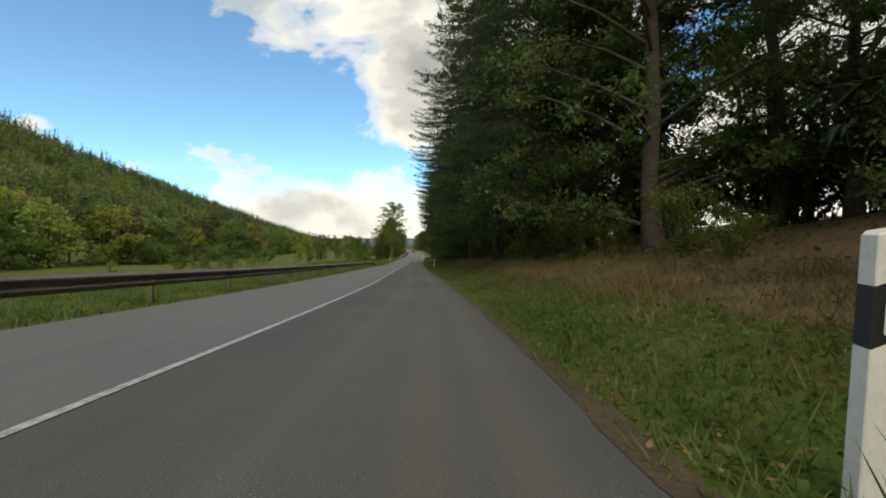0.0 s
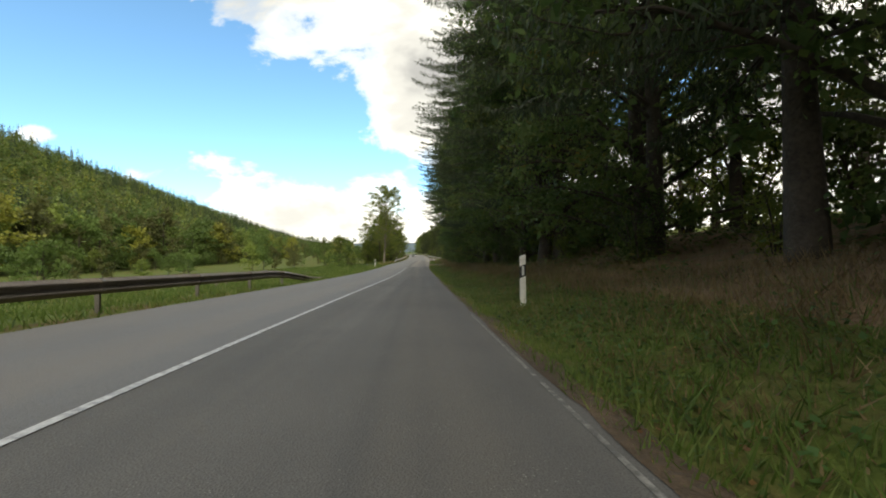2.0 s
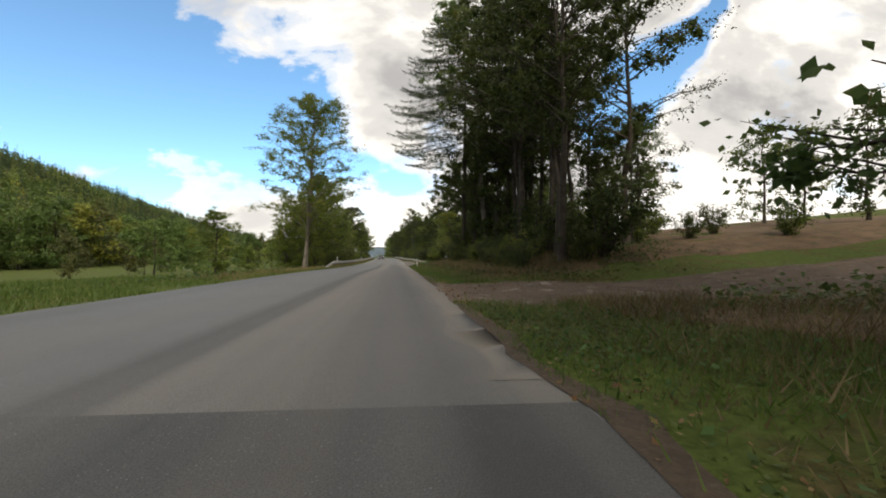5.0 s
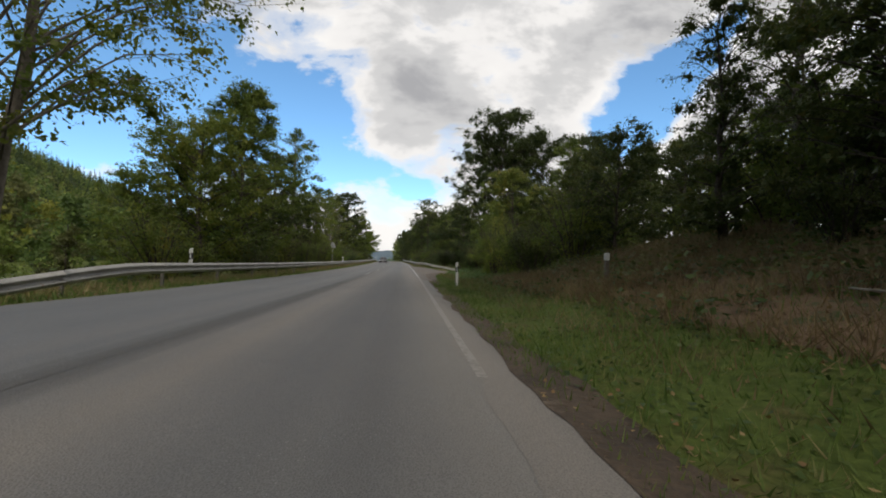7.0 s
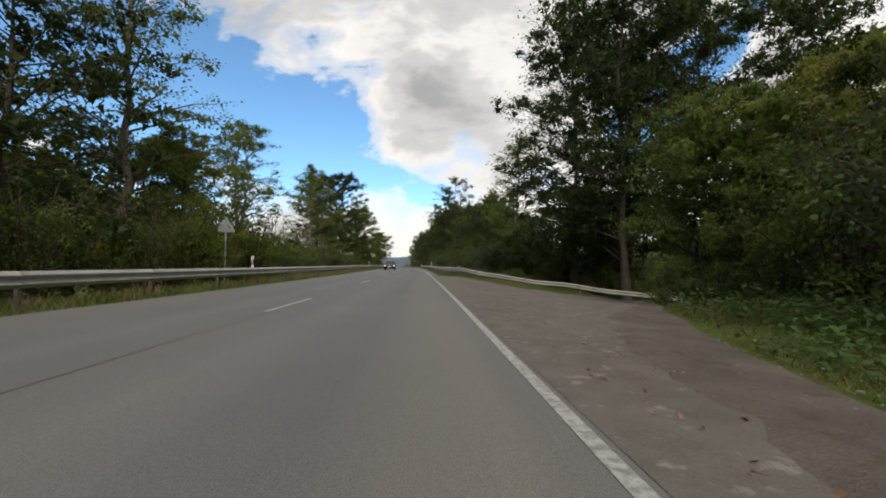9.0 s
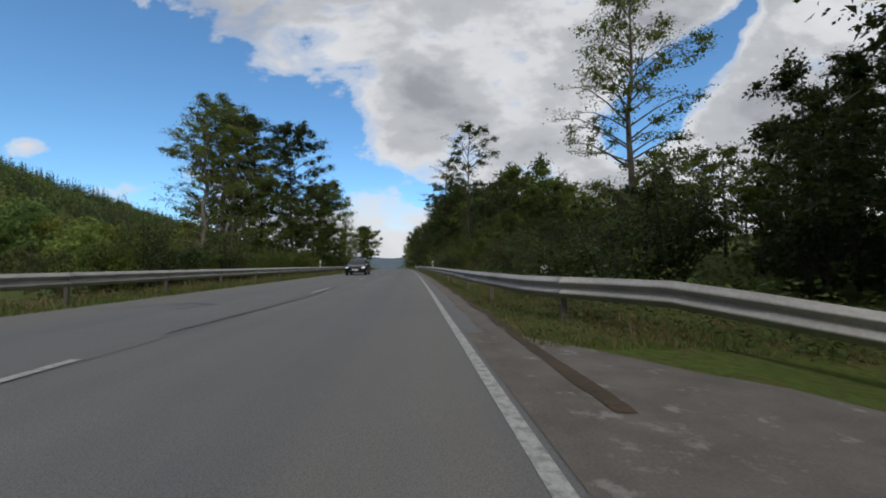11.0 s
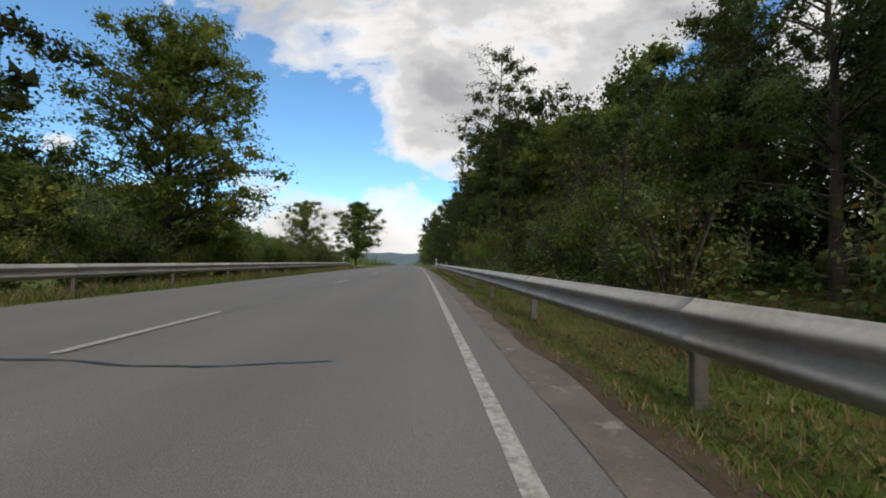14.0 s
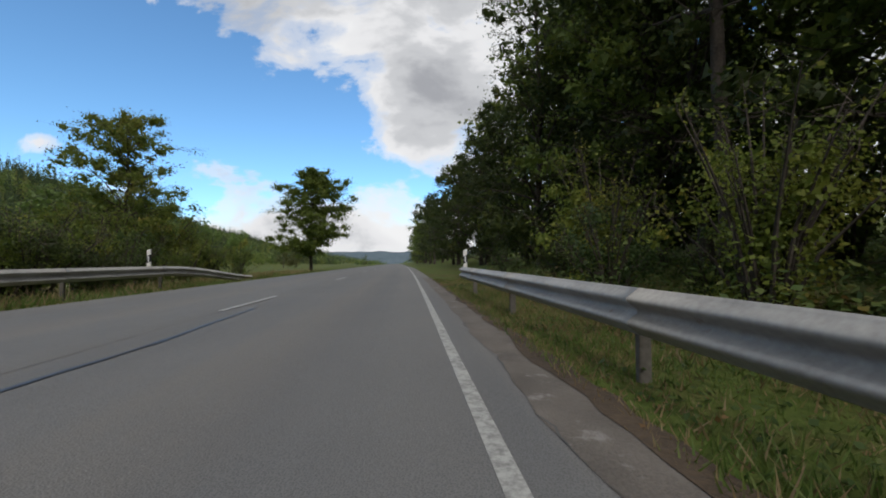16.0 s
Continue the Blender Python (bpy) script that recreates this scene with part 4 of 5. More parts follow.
SPARSE = [broadleaf("sparse_tree", "slender tree with thin foliage and visible limbs", "tree", 91 + i, 16, 0.15, 3.4, 60, 11000, 0.13, 0.30, GREEN, PALE_BARK, lumps=110, lump=0.65, flat=0.6, fill=0.34, core=12) for i in range(2)]
HERO = broadleaf("conical_tree", "large conical green tree with dense boughs down to the hedge", "tree", 99, 16.5, 0.05, 6.0, 96, 30000, 0.15, 0.36, GREEN, BARK, lumps=420, lump=0.8, flat=0.7, core=24, cone=0.75)
ALDER = broadleaf("twin_stem_tree", "tall two-stemmed tree with airy yellow-green crown", "tree", 101, 20, 0.19, 5.2, 116, 34000, 0.15, 0.34, GREEN, PALE_BARK, stems=2, trunk_r=0.2, lumps=340, lump=0.66, flat=0.65, fill=0.34, core=12, steep=0.45)
PINE = broadleaf("lone_tree", "lone tree with layered dark boughs beside the road", "tree", 103, 11, 0.12, 4.4, 80, 18000, 0.16, 0.34, GREEN, BARK, lumps=260, lump=1.1, flat=0.55, core=30)
TALL = [broadleaf("tall_tree", "tall dense tree with wide layered boughs behind a steel rail", "tree", 105 + i, 24, 0.10, 6.6, 100, 26000, 0.18, 0.42, DEEP, BARK, trunk_r=0.26, lumps=400, lump=1.0, flat=0.7, core=26) for i in range(2)]
SHRUBS = [shrub("roadside_shrub", "dense green roadside shrub", "shrub", 111 + i, 3.0, 1.9, 20, 3200, 0.09, (GREEN, BRAMBLE, DEEP)[i], 26) for i in range(3)]
BUSHES = [shrub("woodland_bush", "dark leafy bush under the trees", "shrub", 115 + i, 3.0, 1.9, 16, 1300, 0.16, (DEEP, GREEN)[i], 18) for i in range(2)]
AUTUMN_SHRUB = shrub("yellow_shrub", "tall shrub with yellow-green autumn leaves", "shrub", 121, 4.2, 2.0, 32, 4800, 0.09, AUTUMN, 32)
FAR = [broadleaf("meadow_tree", "rounded %s tree at the far side of the meadow" % ("olive", "green", "pale green", "golden", "dense green")[i], "tree", 131 + i, 12, 0.02, 4.4 + 0.5 * (i % 2), 14, 1100, 0.6, 0.7, FAR_TINTS[(4, 1, 2, 3, 1)[i]], BARK, lumps=60, lump=1.8, core=14, flat=0.9) for i in range(5)]
DISTANT = [broadleaf("distant_tree", "dark tree in the wood further along the road", "tree", 141 + i, 17, 0.04, 4.4, 18, 1800, 0.40, 0.7, (DEEP, GREEN)[i], BARK, lumps=56, lump=1.4, core=18, flat=0.85) for i in range(2)]

rng = random.Random(5)


def scatter(protos, s0, s1, d0, d1, count, low, high, group, sink=0.1):
    for i in range(count):
        s = s0 + (s1 - s0) * (i + rng.random()) / count
        plant(rng.choice(protos), s, rng.uniform(d0, d1), rng.uniform(low, high), rng.uniform(0, 6.28), sink, group)


# right: dense wood as far as the forest track
for i, (s, d, turn) in enumerate(((20, 6.6, 0.1), (33, 6.2, 0.0), (47, 6.0, 0.15), (60, 6.5, -0.2), (72, 6.2, 0.1), (84, 6.4, -0.1), (97, 6.0, 0.2), (104, 7.0, 0.0))):
    plant(LARCHES[0 if i < 6 else 1], s, d, 0.92 + 0.04 * (i % 3), turn, 0.1, "trees of the roadside wood")
scatter(LIT_EDGE, 10, 105, 6.4, 7.6, 20, 0.9, 1.2, "trees of the roadside wood")
for s, d, turn in ((11.5, 12.5, 0.6), (16.5, 14.5, 2.1), (14.0, 17.0, 4.0), (21.5, 17.5, 5.2)):
    plant(LIT_EDGE[int(s) % 2], s, d, 0.8, turn, 0.1, "trees of the roadside wood")
for s, d, turn in ((13.0, 12.4, 0.6), (15.5, 13.6, 2.1), (11.8, 13.4, 4.0)):
    plant(BUSHES[0], s, d, 1.5, turn, 0.1, "wood edge shrubs")
plant(EDGE[0], 26.5, 9.5, 1.1, 0.4)
plant(EDGE[1], 31, 10.5, 1.0, 2.4)
plant(EDGE[0], 20, 10.0, 1.1, 3.4)
scatter(SPRUCES, -14, 106, 10, 14, 13, 0.9, 1.1, "trees of the roadside wood")
scatter(FOREST, -12, 108, 8.0, 16, 20, 0.9, 1.1, "trees of the roadside wood")
# unseen trees behind the start, added to cast shade forward
scatter(DISTANT, -70, -7, 9, 16, 16, 0.9, 1.2, "trees of the roadside wood")
scatter(LIT_EDGE, 58, 105, 5.5, 6.2, 9, 1.0, 1.25, "trees of the roadside wood")
scatter(DISTANT, -6, 108, 16, 28, 14, 0.9, 1.2, "trees of the roadside wood")
scatter(SHRUBS, -5, 106, 5.4, 6.8, 40, 0.4, 0.85, "wood edge shrubs")
scatter(BUSHES, -8, 106, 9, 18, 40, 1.2, 1.8, "wood edge shrubs")
plant(OAK, 38.4, 7.2, 1.0, 0.0)
# right: thin wood on the bank past the track
scatter(BUSHES, 119, 141, 8, 15, 12, 0.9, 1.4, "bank shrubs")
scatter(FOREST, 119, 142, 7.5, 16, 14, 0.75, 0.95, "trees of the thin wood")
plant(FOREST[2], 126.5, 7.6, 0.9, 0.3)
plant(FOREST[0], 131.5, 8.6, 0.85, 0.9)
plant(OAK, 136.4, 7.3, 0.9, 0.1)
plant(LARCHES[1], 139.6, 6.0, 1.0, 0.0)
scatter(BUSHES, 119, 158, 10, 20, 18, 0.6, 1.0, "bank shrubs")
plant(FOREST[0], 139.2, 8.1, 0.95, 1.5)
plant(EDGE[0], 135, 8.0, 0.85, 1.0)
plant(EDGE[1], 138.5, 6.8, 0.72, 0.2)
plant(EDGE[0], 145.6, 9.2, 0.5, 5.0)
plant(LIT_EDGE[1], 133, 12.5, 0.5, 3.3)
plant(LIT_EDGE[0], 124, 13.5, 0.5, 1.3)
scatter(BUSHES, 121, 140, 5.0, 7.5, 9, 0.45, 0.75, "bank shrubs")
plant(EDGE[0], 142, 8.2, 0.8, 4.0)
scatter(SHRUBS, 119.5, 136, 4.6, 6.0, 8, 0.4, 0.65, "bank shrubs")
scatter(SHRUBS, 119, 147, 5.5, 10, 16, 0.4, 0.75, "bank shrubs")
scatter(EDGE, 122, 150, 12, 18, 4, 0.5, 0.7, "trees of the thin wood")
scatter(DISTANT, 118, 150, 20, 32, 6, 0.35, 0.5, "trees of the thin wood")
scatter(DISTANT, 150, 190, 16, 32, 16, 0.42, 0.62, "trees of the thin wood")
plant(EDGE[1], 150, 9.2, 0.45, 2.0)
plant(EDGE[0], 147.2, 11.5, 0.5, 2.6)
plant(EDGE[1], 146.0, 14.0, 0.55, 0.6)
scatter(BUSHES, 143, 156, 11, 16, 9, 1.1, 1.6, "bank shrubs")
plant(EDGE[0], 153, 11.5, 0.42, 0.7)
plant(SPARSE[0], 151, 12.5, 0.6, 0.2)
plant(BROAD[0], 174.5, 9.2, 0.62, 2.2)
plant(SPARSE[1], 166, 11, 0.55, 1.1)
scatter(BROAD, 156, 186, 9, 15, 11, 0.38, 0.56, "trees above the bank")
scatter(SHRUBS + [AUTUMN_SHRUB], 157, 180, 6.0, 8.5, 14, 0.8, 1.2, "bank shrubs")
scatter(BROAD, 180, 188, 9, 12.5, 5, 0.42, 0.6, "bushy trees by the junction")
scatter(SHRUBS, 178, 187, 7.5, 10, 6, 0.5, 0.9, "shrubs by the junction")
# right: beyond the junction and along the rail
plant(TALL[0], 201.5, 14.6, 1.1, 0.4)
plant(TALL[1], 207, 12.9, 0.95, 2.2)
plant(TALL[1], 210, 19.5, 0.95, 1.4)
plant(TALL[0], 203, 22, 1.0, 2.4)
plant(TALL[1], 201, 29, 1.0, 4.0)
scatter(DISTANT, 208, 224, 15, 26, 11, 0.40, 0.55, "trees behind the rail")
scatter(EDGE, 213, 240, 10, 15, 9, 0.24, 0.32, "trees behind the rail")
scatter(EDGE, 240, 252, 10, 15, 5, 0.30, 0.38, "trees behind the rail")
scatter(SHRUBS[1:], 212, 252, 6.8, 10, 20, 0.85, 1.2, "bushes behind the rail")
scatter(BUSHES, 203.5, 214, 10, 16, 8, 0.8, 1.3, "bushes behind the rail")
scatter(BUSHES, 198, 206, 19, 34, 9, 1.3, 1.9, "bushes behind the rail")
scatter(DISTANT, 190, 214, 24, 42, 16, 0.7, 1.1, "trees behind the rail")
scatter(EDGE, 207, 218, 12, 20, 6, 0.40, 0.55, "trees behind the rail")
plant(SPARSE[0], 225, 12.4, 1.05, 0.8)
scatter(BROAD[1:2] + EDGE + TURNING[:1], 212, 240, 9.0, 13, 12, 0.24, 0.33, "trees behind the rail")
scatter(BROAD[1:] + EDGE + TURNING[:1], 240, 264, 8.0, 12, 11, 0.32, 0.43, "trees behind the rail")
scatter(BROAD[1:2] + EDGE, 252, 277, 9.5, 14, 12, 0.5, 0.66, "trees behind the rail")
scatter(BROAD + EDGE, 278, 304, 9.0, 15, 10, 0.85, 1.1, "trees behind the rail")
scatter(DISTANT, 249, 262, 15, 22, 8, 0.55, 0.68, "hillside trees")
scatter(DISTANT, 205, 262, 15, 30, 26, 0.38, 0.5, "hillside trees")
scatter(DISTANT, 255, 277, 15, 28, 12, 0.5, 0.66, "hillside trees")
scatter(DISTANT, 278, 330, 11, 26, 22, 0.9, 1.2, "hillside trees")
scatter(BUSHES, 210, 310, 9.5, 14, 26, 0.9, 1.5, "bushes behind the rail")
scatter(SHRUBS[1:], 211, 298, 4.0, 6.5, 30, 0.5, 0.85, "shrubs behind the rail")
scatter([AUTUMN_SHRUB], 236, 294, 5.2, 6.6, 10, 0.8, 1.2, "shrubs behind the rail")
for s, d, k in ((261.5, 6.9, 1.1), (263.8, 6.2, 1.0), (265.5, 6.6, 0.95), (259.8, 7.4, 1.0)):
    plant(AUTUMN_SHRUB, s, d, k, s, 0.1, "shrubs behind the rail")
scatter(EDGE, 295, 345, 7.5, 11, 12, 0.85, 1.1, "dark trees further on")
scatter(DISTANT, 300, 560, 7.5, 20, 44, 0.8, 1.1, "dark trees further on")
plant(FOREST[1], 250.0, 6.8, 0.78, 1.0)
plant(LIT_EDGE[0], 249.0, 8.4, 0.55, 2.2)
plant(LIT_EDGE[1], 254.0, 8.0, 0.5, 4.1)
plant(SHRUBS[0], 182.3, 5.7, 0.42, 1.0)
plant(FOREST[1], 288, 8.3, 1.0, 2.0)
# left
plant(ALDER, 150.2, -11.0, 1.0, 0.4)
plant(HERO, 175, -14.2, 1.0, 1.0)
plant(BROAD[1], 188, -15.5, 1.0, 2.0)
plant(SPARSE[1], 193, -14.6, 1.15, 1.0)
plant(TURNING[0], 195.5, -13.2, 0.75, 0.4)
plant(SPARSE[0], 203, -13.6, 0.75, 3.0)
plant(TALL[0], 245.5, -17.5, 0.72, 1.0)
plant(SPARSE[1], 238, -17, 1.0, 0.3)
plant(SPARSE[0], 241, -16, 0.9, 1.3)
plant(TALL[1], 257.5, -15, 0.84, 0.5)
plant(SPARSE[1], 246, -19, 1.2, 0.5)
plant(TURNING[0], 270, -13.8, 1.25, 2.5)
plant(TURNING[1], 259, -13.4, 0.6, 1.5)
plant(TURNING[1], 271.2, -14.6, 1.15, 4.0)
plant(BROAD[0], 272.5, -13.2, 0.5, 0.3)
plant(EDGE[1], 258.5, -16, 0.75, 3.0)
plant(TURNING[1], 246, -15, 0.9, 0.9)
scatter([AUTUMN_SHRUB] + SHRUBS[:1], 218, 298, -12.6, -11.2, 30, 0.7, 1.05, "hedge behind the far rail")
plant(BROAD[2], 301, -14.4, 0.66, 1.5)
plant(BROAD[0], 303.5, -15.6, 0.5, 0.2)
for s, d, k in ((299.5, -13.2, 1.3), (301.5, -13.6, 1.5), (303.5, -13.0, 1.2), (300.5, -15.0, 1.7)):
    plant(SHRUBS[0], s, d, k, s, 0.1, "hedge behind the far rail")
plant(PINE, 338, -12.9, 1.22, 0.3)
scatter(SHRUBS, 158, 292, -13.5, -11, 32, 0.8, 1.25, "hedge behind the far rail")
scatter([AUTUMN_SHRUB], 150, 290, -15, -12, 12, 0.8, 1.15, "hedge behind the far rail")
scatter(SPARSE + BROAD + TURNING, 164, 208, -19, -14.5, 10, 0.6, 0.9, "trees beyond the far rail")
plant(TURNING[1], 168, -14, 0.95, 1.3)
scatter(FAR[:3], 135, 262, -48, -20, 30, 0.28, 0.55, "bushes in the meadow")
scatter(FAR[:3], 70, 135, -60, -34, 14, 0.22, 0.42, "bushes in the meadow")
scatter([AUTUMN_SHRUB], 178, 205, -12, -10.6, 7, 1.0, 1.35, "hedge behind the far rail")
plant(TURNING[0], 158, -24, 0.7, 0.3)
scatter(SHRUBS + [AUTUMN_SHRUB], 288, 306, -13, -10, 8, 0.6, 1.0, "hedge behind the far rail")
scatter(FAR, 300, 520, -100, -45, 22, 0.8, 1.2, "trees in the lower valley")
scatter(FAR[:3] * 2 + FAR[4:] * 3 + FAR[3:4], -30, 380, -101, -96, 48, 0.45, 0.75, "trees along the meadow's far side")
scatter(FAR[:3] * 2 + FAR[4:] * 3 + FAR[3:4], -40, 400, -126, -100, 130, 1.2, 1.75, "trees along the meadow's far side")


# ---- far woods, grass and litter: more than one could count ----
def far_woods():
    """Trees over the valley's far slopes: pointed spruces and rounded crowns, each with its own colour."""
    g = np.random.default_rng(21)
    rows = [[] for _ in FAR_TINTS]
    for count, s0, s1, o0, o1, size, n in ((6200, -120, 1300, 128, 420, 1.0, 64), (2600, 1250, 3300, 60, 1500, 2.6, 16), (1300, 600, 3300, 40, 900, 2.6, 14)):
        side = 1 if s0 == 600 else -1
        s, o = g.uniform(s0, s1, count), o0 + (o1 - o0) * g.random(count) ** 0.85
        p = on_land(s, o, side)
        patch = np.array([noise.noise(Vector((a * 0.010, b * 0.016, 4.0))) for a, b in zip(s, o)])
        pointed = patch + g.normal(0, 0.16, count) > -0.02
        kind = np.where(pointed, np.where(g.random(count) < 0.9, 0, 4), g.choice((1, 2, 3, 4), count, p=(0.5, 0.32, 0.03, 0.15)))
        h = np.where(pointed, g.uniform(14, 22, count), g.uniform(9, 14, count)) * size ** 0.5
        r = np.where(pointed, g.uniform(2.0, 3.0, count), g.uniform(3.4, 5.2, count)) * size
        p, h, r, pointed, kind = (np.repeat(v, n, axis=0) for v in (p, h, r, pointed, kind))
        m = count * n
        a, f = g.uniform(0, 6.283, m), g.random(m)
        f = np.where(pointed, f ** 1.3, f)
        reach = np.where(pointed, r * (1.02 - f), r * np.sin(np.pi * (0.2 + 0.76 * f)) ** 0.6) * g.uniform(0.75, 1.05, m)
        out = np.stack([np.cos(a), np.sin(a), np.zeros_like(a)], axis=1)
        lift = np.stack([0 * a, 0 * a, np.ones_like(a)], axis=1)
        q = p + out * reach[:, None] + lift * (h * (0.06 + 0.9 * f))[:, None]
        face = unit(out * np.where(pointed, 0.8, 1.1 - f)[:, None] + lift * np.where(pointed, 0.5, 1.6 * f - 0.3)[:, None] + g.normal(0, 0.22, (m, 3)))
        way = unit(np.cross(face, g.normal(0, 1, (m, 3))) * 0.8 - lift * np.where(pointed, 0.9, 0.3)[:, None])
        k = np.where(pointed, 1.9 * (1.1 - 0.7 * f), 1.9) * size * 0.85 * g.uniform(0.6, 1.3, m)
        v = leaves_at(q, way, face, k, k * 0.85).reshape(-1, 9)
        for i in range(len(FAR_TINTS)):
            rows[i].append(v[kind == i])
    words = ("dark spruces", "green broadleaf woods", "pale green broadleaf woods", "golden autumn trees", "olive brown trees")
    for i, mat in enumerate(FAR_TINTS):
        tagged(piece("hillside_woods", bulk("hillside_woods", np.concatenate(rows[i]).reshape(-1, 3), 3, mat)), words[i] + " over the valley slopes", "woods", "", "stuff")


far_woods()


def patchy(s, o, scale, seed):
    return np.array([noise.noise(Vector((a * scale, b * scale, seed))) for a, b in zip(s, o)])


def pick(g, count, side, s0, s1, lo, hi, power=1.0, scale=0.55, bias=0.3, free=False, layer=0.0):
    """Places along a verge, gathered in patches, and none on the track or the junction."""
    s, o = g.uniform(s0, s1, count * 2), lo + (hi - lo) * g.random(count * 2) ** power
    keep = patchy(s, o, scale, 5.0 + side + layer) + bias > g.uniform(-0.3, 0.4, count * 2)
    if side > 0 and not free:
        keep &= ~(((s > 109.6) & (s < 115.6)) | ((s > 160) & (s < 207) & (o < np.interp(s, [160, 170, 174.5, 178, 182, 186], [0.5, 0.9, 1.5, 2.8, 4.2, 14]))))
    return s[keep][:count], o[keep][:count]


def blades(name, label, count, side, span, reach, tall, wide, mat, seed, power=1.0, bend=0.5):
    g = np.random.default_rng(seed)
    s, o = pick(g, count, side, *span, *reach, power, layer=seed % 5 * 2.3)
    p = on_land(s, o, side) - (0, 0, 0.01)
    n = len(p)
    h = tall * g.uniform(0.4, 1.2, n) * (1.0 + 0.7 * patchy(s, o, 0.9, 2.0))
    a = g.uniform(0, 6.283, n)
    edge = np.stack([np.cos(a), np.sin(a), 0 * a], axis=1) * (wide * g.uniform(0.6, 1.3, n))[:, None]
    tip = g.normal(0, 1, (n, 3)) * (h * bend)[:, None]
    tip[:, 2] = h
    v = np.stack([p - edge, p + edge, p + tip], axis=1).reshape(-1, 3)
    return tagged(piece(name, bulk(name, v, 3, mat)), label, "grass", "", "stuff")


blades("rail_grass", "olive grass under the steel rail", 80000, 1, (206, 298), (0.02, 3.0), 0.10, 0.009, BLADES, 48, 1.1)
blades("rail_dry_grass", "short yellow grass under the steel rail", 60000, 1, (206, 298), (0.0, 2.8), 0.10, 0.008, DRY, 50)
blades("verge_grass", "short green grass on the roadside verge", 150000, 1, (-2, 207), (0.02, 4.2), 0.12, 0.008, BLADES, 41, 1.3)
blades("tall_verge_grass", "tufts of taller grass on the verge", 16000, 1, (-2, 207), (0.3, 4.2), 0.26, 0.009, BLADES, 43, 1.0)
blades("dry_grass", "dry brown grass on the bank", 80000, 1, (-2, 300), (1.3, 7.0), 0.24, 0.008, DRY, 42)
blades("verge_dry_grass", "flattened dry grass between the green tufts", 60000, 1, (-2, 112), (0.5, 4.4), 0.10, 0.008, DRY, 40)
blades("far_verge_grass", "green grass along the far verge", 90000, -1, (0, 320), (0.05, 4.8), 0.20, 0.016, BLADES, 43)
blades("far_dry_grass", "pale dry grass stalks along the far verge", 24000, -1, (120, 320), (0.4, 4.0), 0.32, 0.012, DRY, 45)
blades("meadow_grass", "tall meadow grass below the road", 60000, -1, (0, 180), (4.0, 24), 0.36, 0.04, BLADES, 44)


def weeds(name, label, count, side, span, reach, size, up, mat, seed, category="weeds", power=1.0, free=False):
    g = np.random.default_rng(seed)
    s, o = pick(g, count, side, *span, *reach, power, 0.5, 0.05, free, seed % 5 * 2.3)
    p = on_land(s, o, side)
    n = len(p)
    p[:, 2] += np.abs(g.normal(0, up, n)) + 0.012
    k = size * g.uniform(0.5, 1.3, n)
    v = leaves_at(p, unit(g.normal(0, 1, (n, 3)) * (1, 1, 0.35)), unit(g.normal(0, 0.35, (n, 3)) + (0, 0, 1)), k, k * 0.65, 4)
    return tagged(piece(name, bulk(name, v, 4, mat)), label, category, "", "stuff")


weeds("verge_weeds", "low broad-leaved weeds among the verge grass", 60000, 1, (-2, 300), (0.3, 4.6), 0.062, 0.06, BRAMBLE, 51)
weeds("low_weeds", "green plantain and clover on the verge", 40000, 1, (-2, 110), (0.25, 2.3), 0.055, 0.035, BRAMBLE, 58)
weeds("bank_leaves", "brown leaf litter on the upper bank", 16000, 1, (-2, 110), (2.0, 5.2), 0.055, 0.02, FALLEN, 59, "fallen leaves")
blades("upper_dry_grass", "pale dry grass along the wood edge", 36000, 1, (-2, 110), (2.2, 5.0), 0.30, 0.009, DRY, 49)
weeds("undergrowth", "brambles and nettles under the wood edge", 52000, 1, (-4, 300), (3.8, 10.0), 0.15, 0.22, BRAMBLE, 52)
weeds("fallen_leaves", "fallen brown leaves along the road's edge", 16000, 1, (-2, 300), (0.0, 8.0), 0.045, 0.012, FALLEN, 53, "fallen leaves", 1.5)
blades("bracken", "brown dead bracken and grass on the wooded bank", 48000, 1, (118, 158), (2.4, 8.0), 0.38, 0.009, DRY, 46)
blades("mound_grass", "pale dry grass on the mound", 9000, 1, (149, 159), (6.5, 10.0), 0.5, 0.010, DRY, 47)
weeds("bank_weeds", "brambles over the wooded bank", 22000, 1, (118, 160), (2.2, 13), 0.13, 0.16, BRAMBLE, 56)
weeds("bank_litter", "thick brown leaf litter on the wooded bank", 26000, 1, (98, 150), (2.2, 11), 0.06, 0.02, FALLEN, 54, "fallen leaves")
weeds("nettles", "fresh green nettles beside the side road", 12000, 1, (163, 184), (2.2, 8.0), 0.11, 0.20, NETTLE, 60)
weeds("rail_brambles", "dark brambles crowding behind the steel rail", 30000, 1, (207, 298), (1.55, 5.0), 0.12, 0.34, BRAMBLE, 63)
weeds("shoulder_leaves", "brown leaves and bits along the crumbled shoulder", 5000, 1, (-2, 184), (-0.02, 0.7), 0.05, 0.012, FALLEN, 64, "fallen leaves", 1.0, True)
weeds("leafy_patches", "fresh green dock leaves in the verge", 9000, 1, (-2, 108), (0.4, 2.2), 0.075, 0.06, NETTLE, 65)
weeds("far_undergrowth", "low nettles and brambles below the hedge", 22000, -1, (120, 300), (2.6, 7), 0.2, 0.25, BRAMBLE, 55)

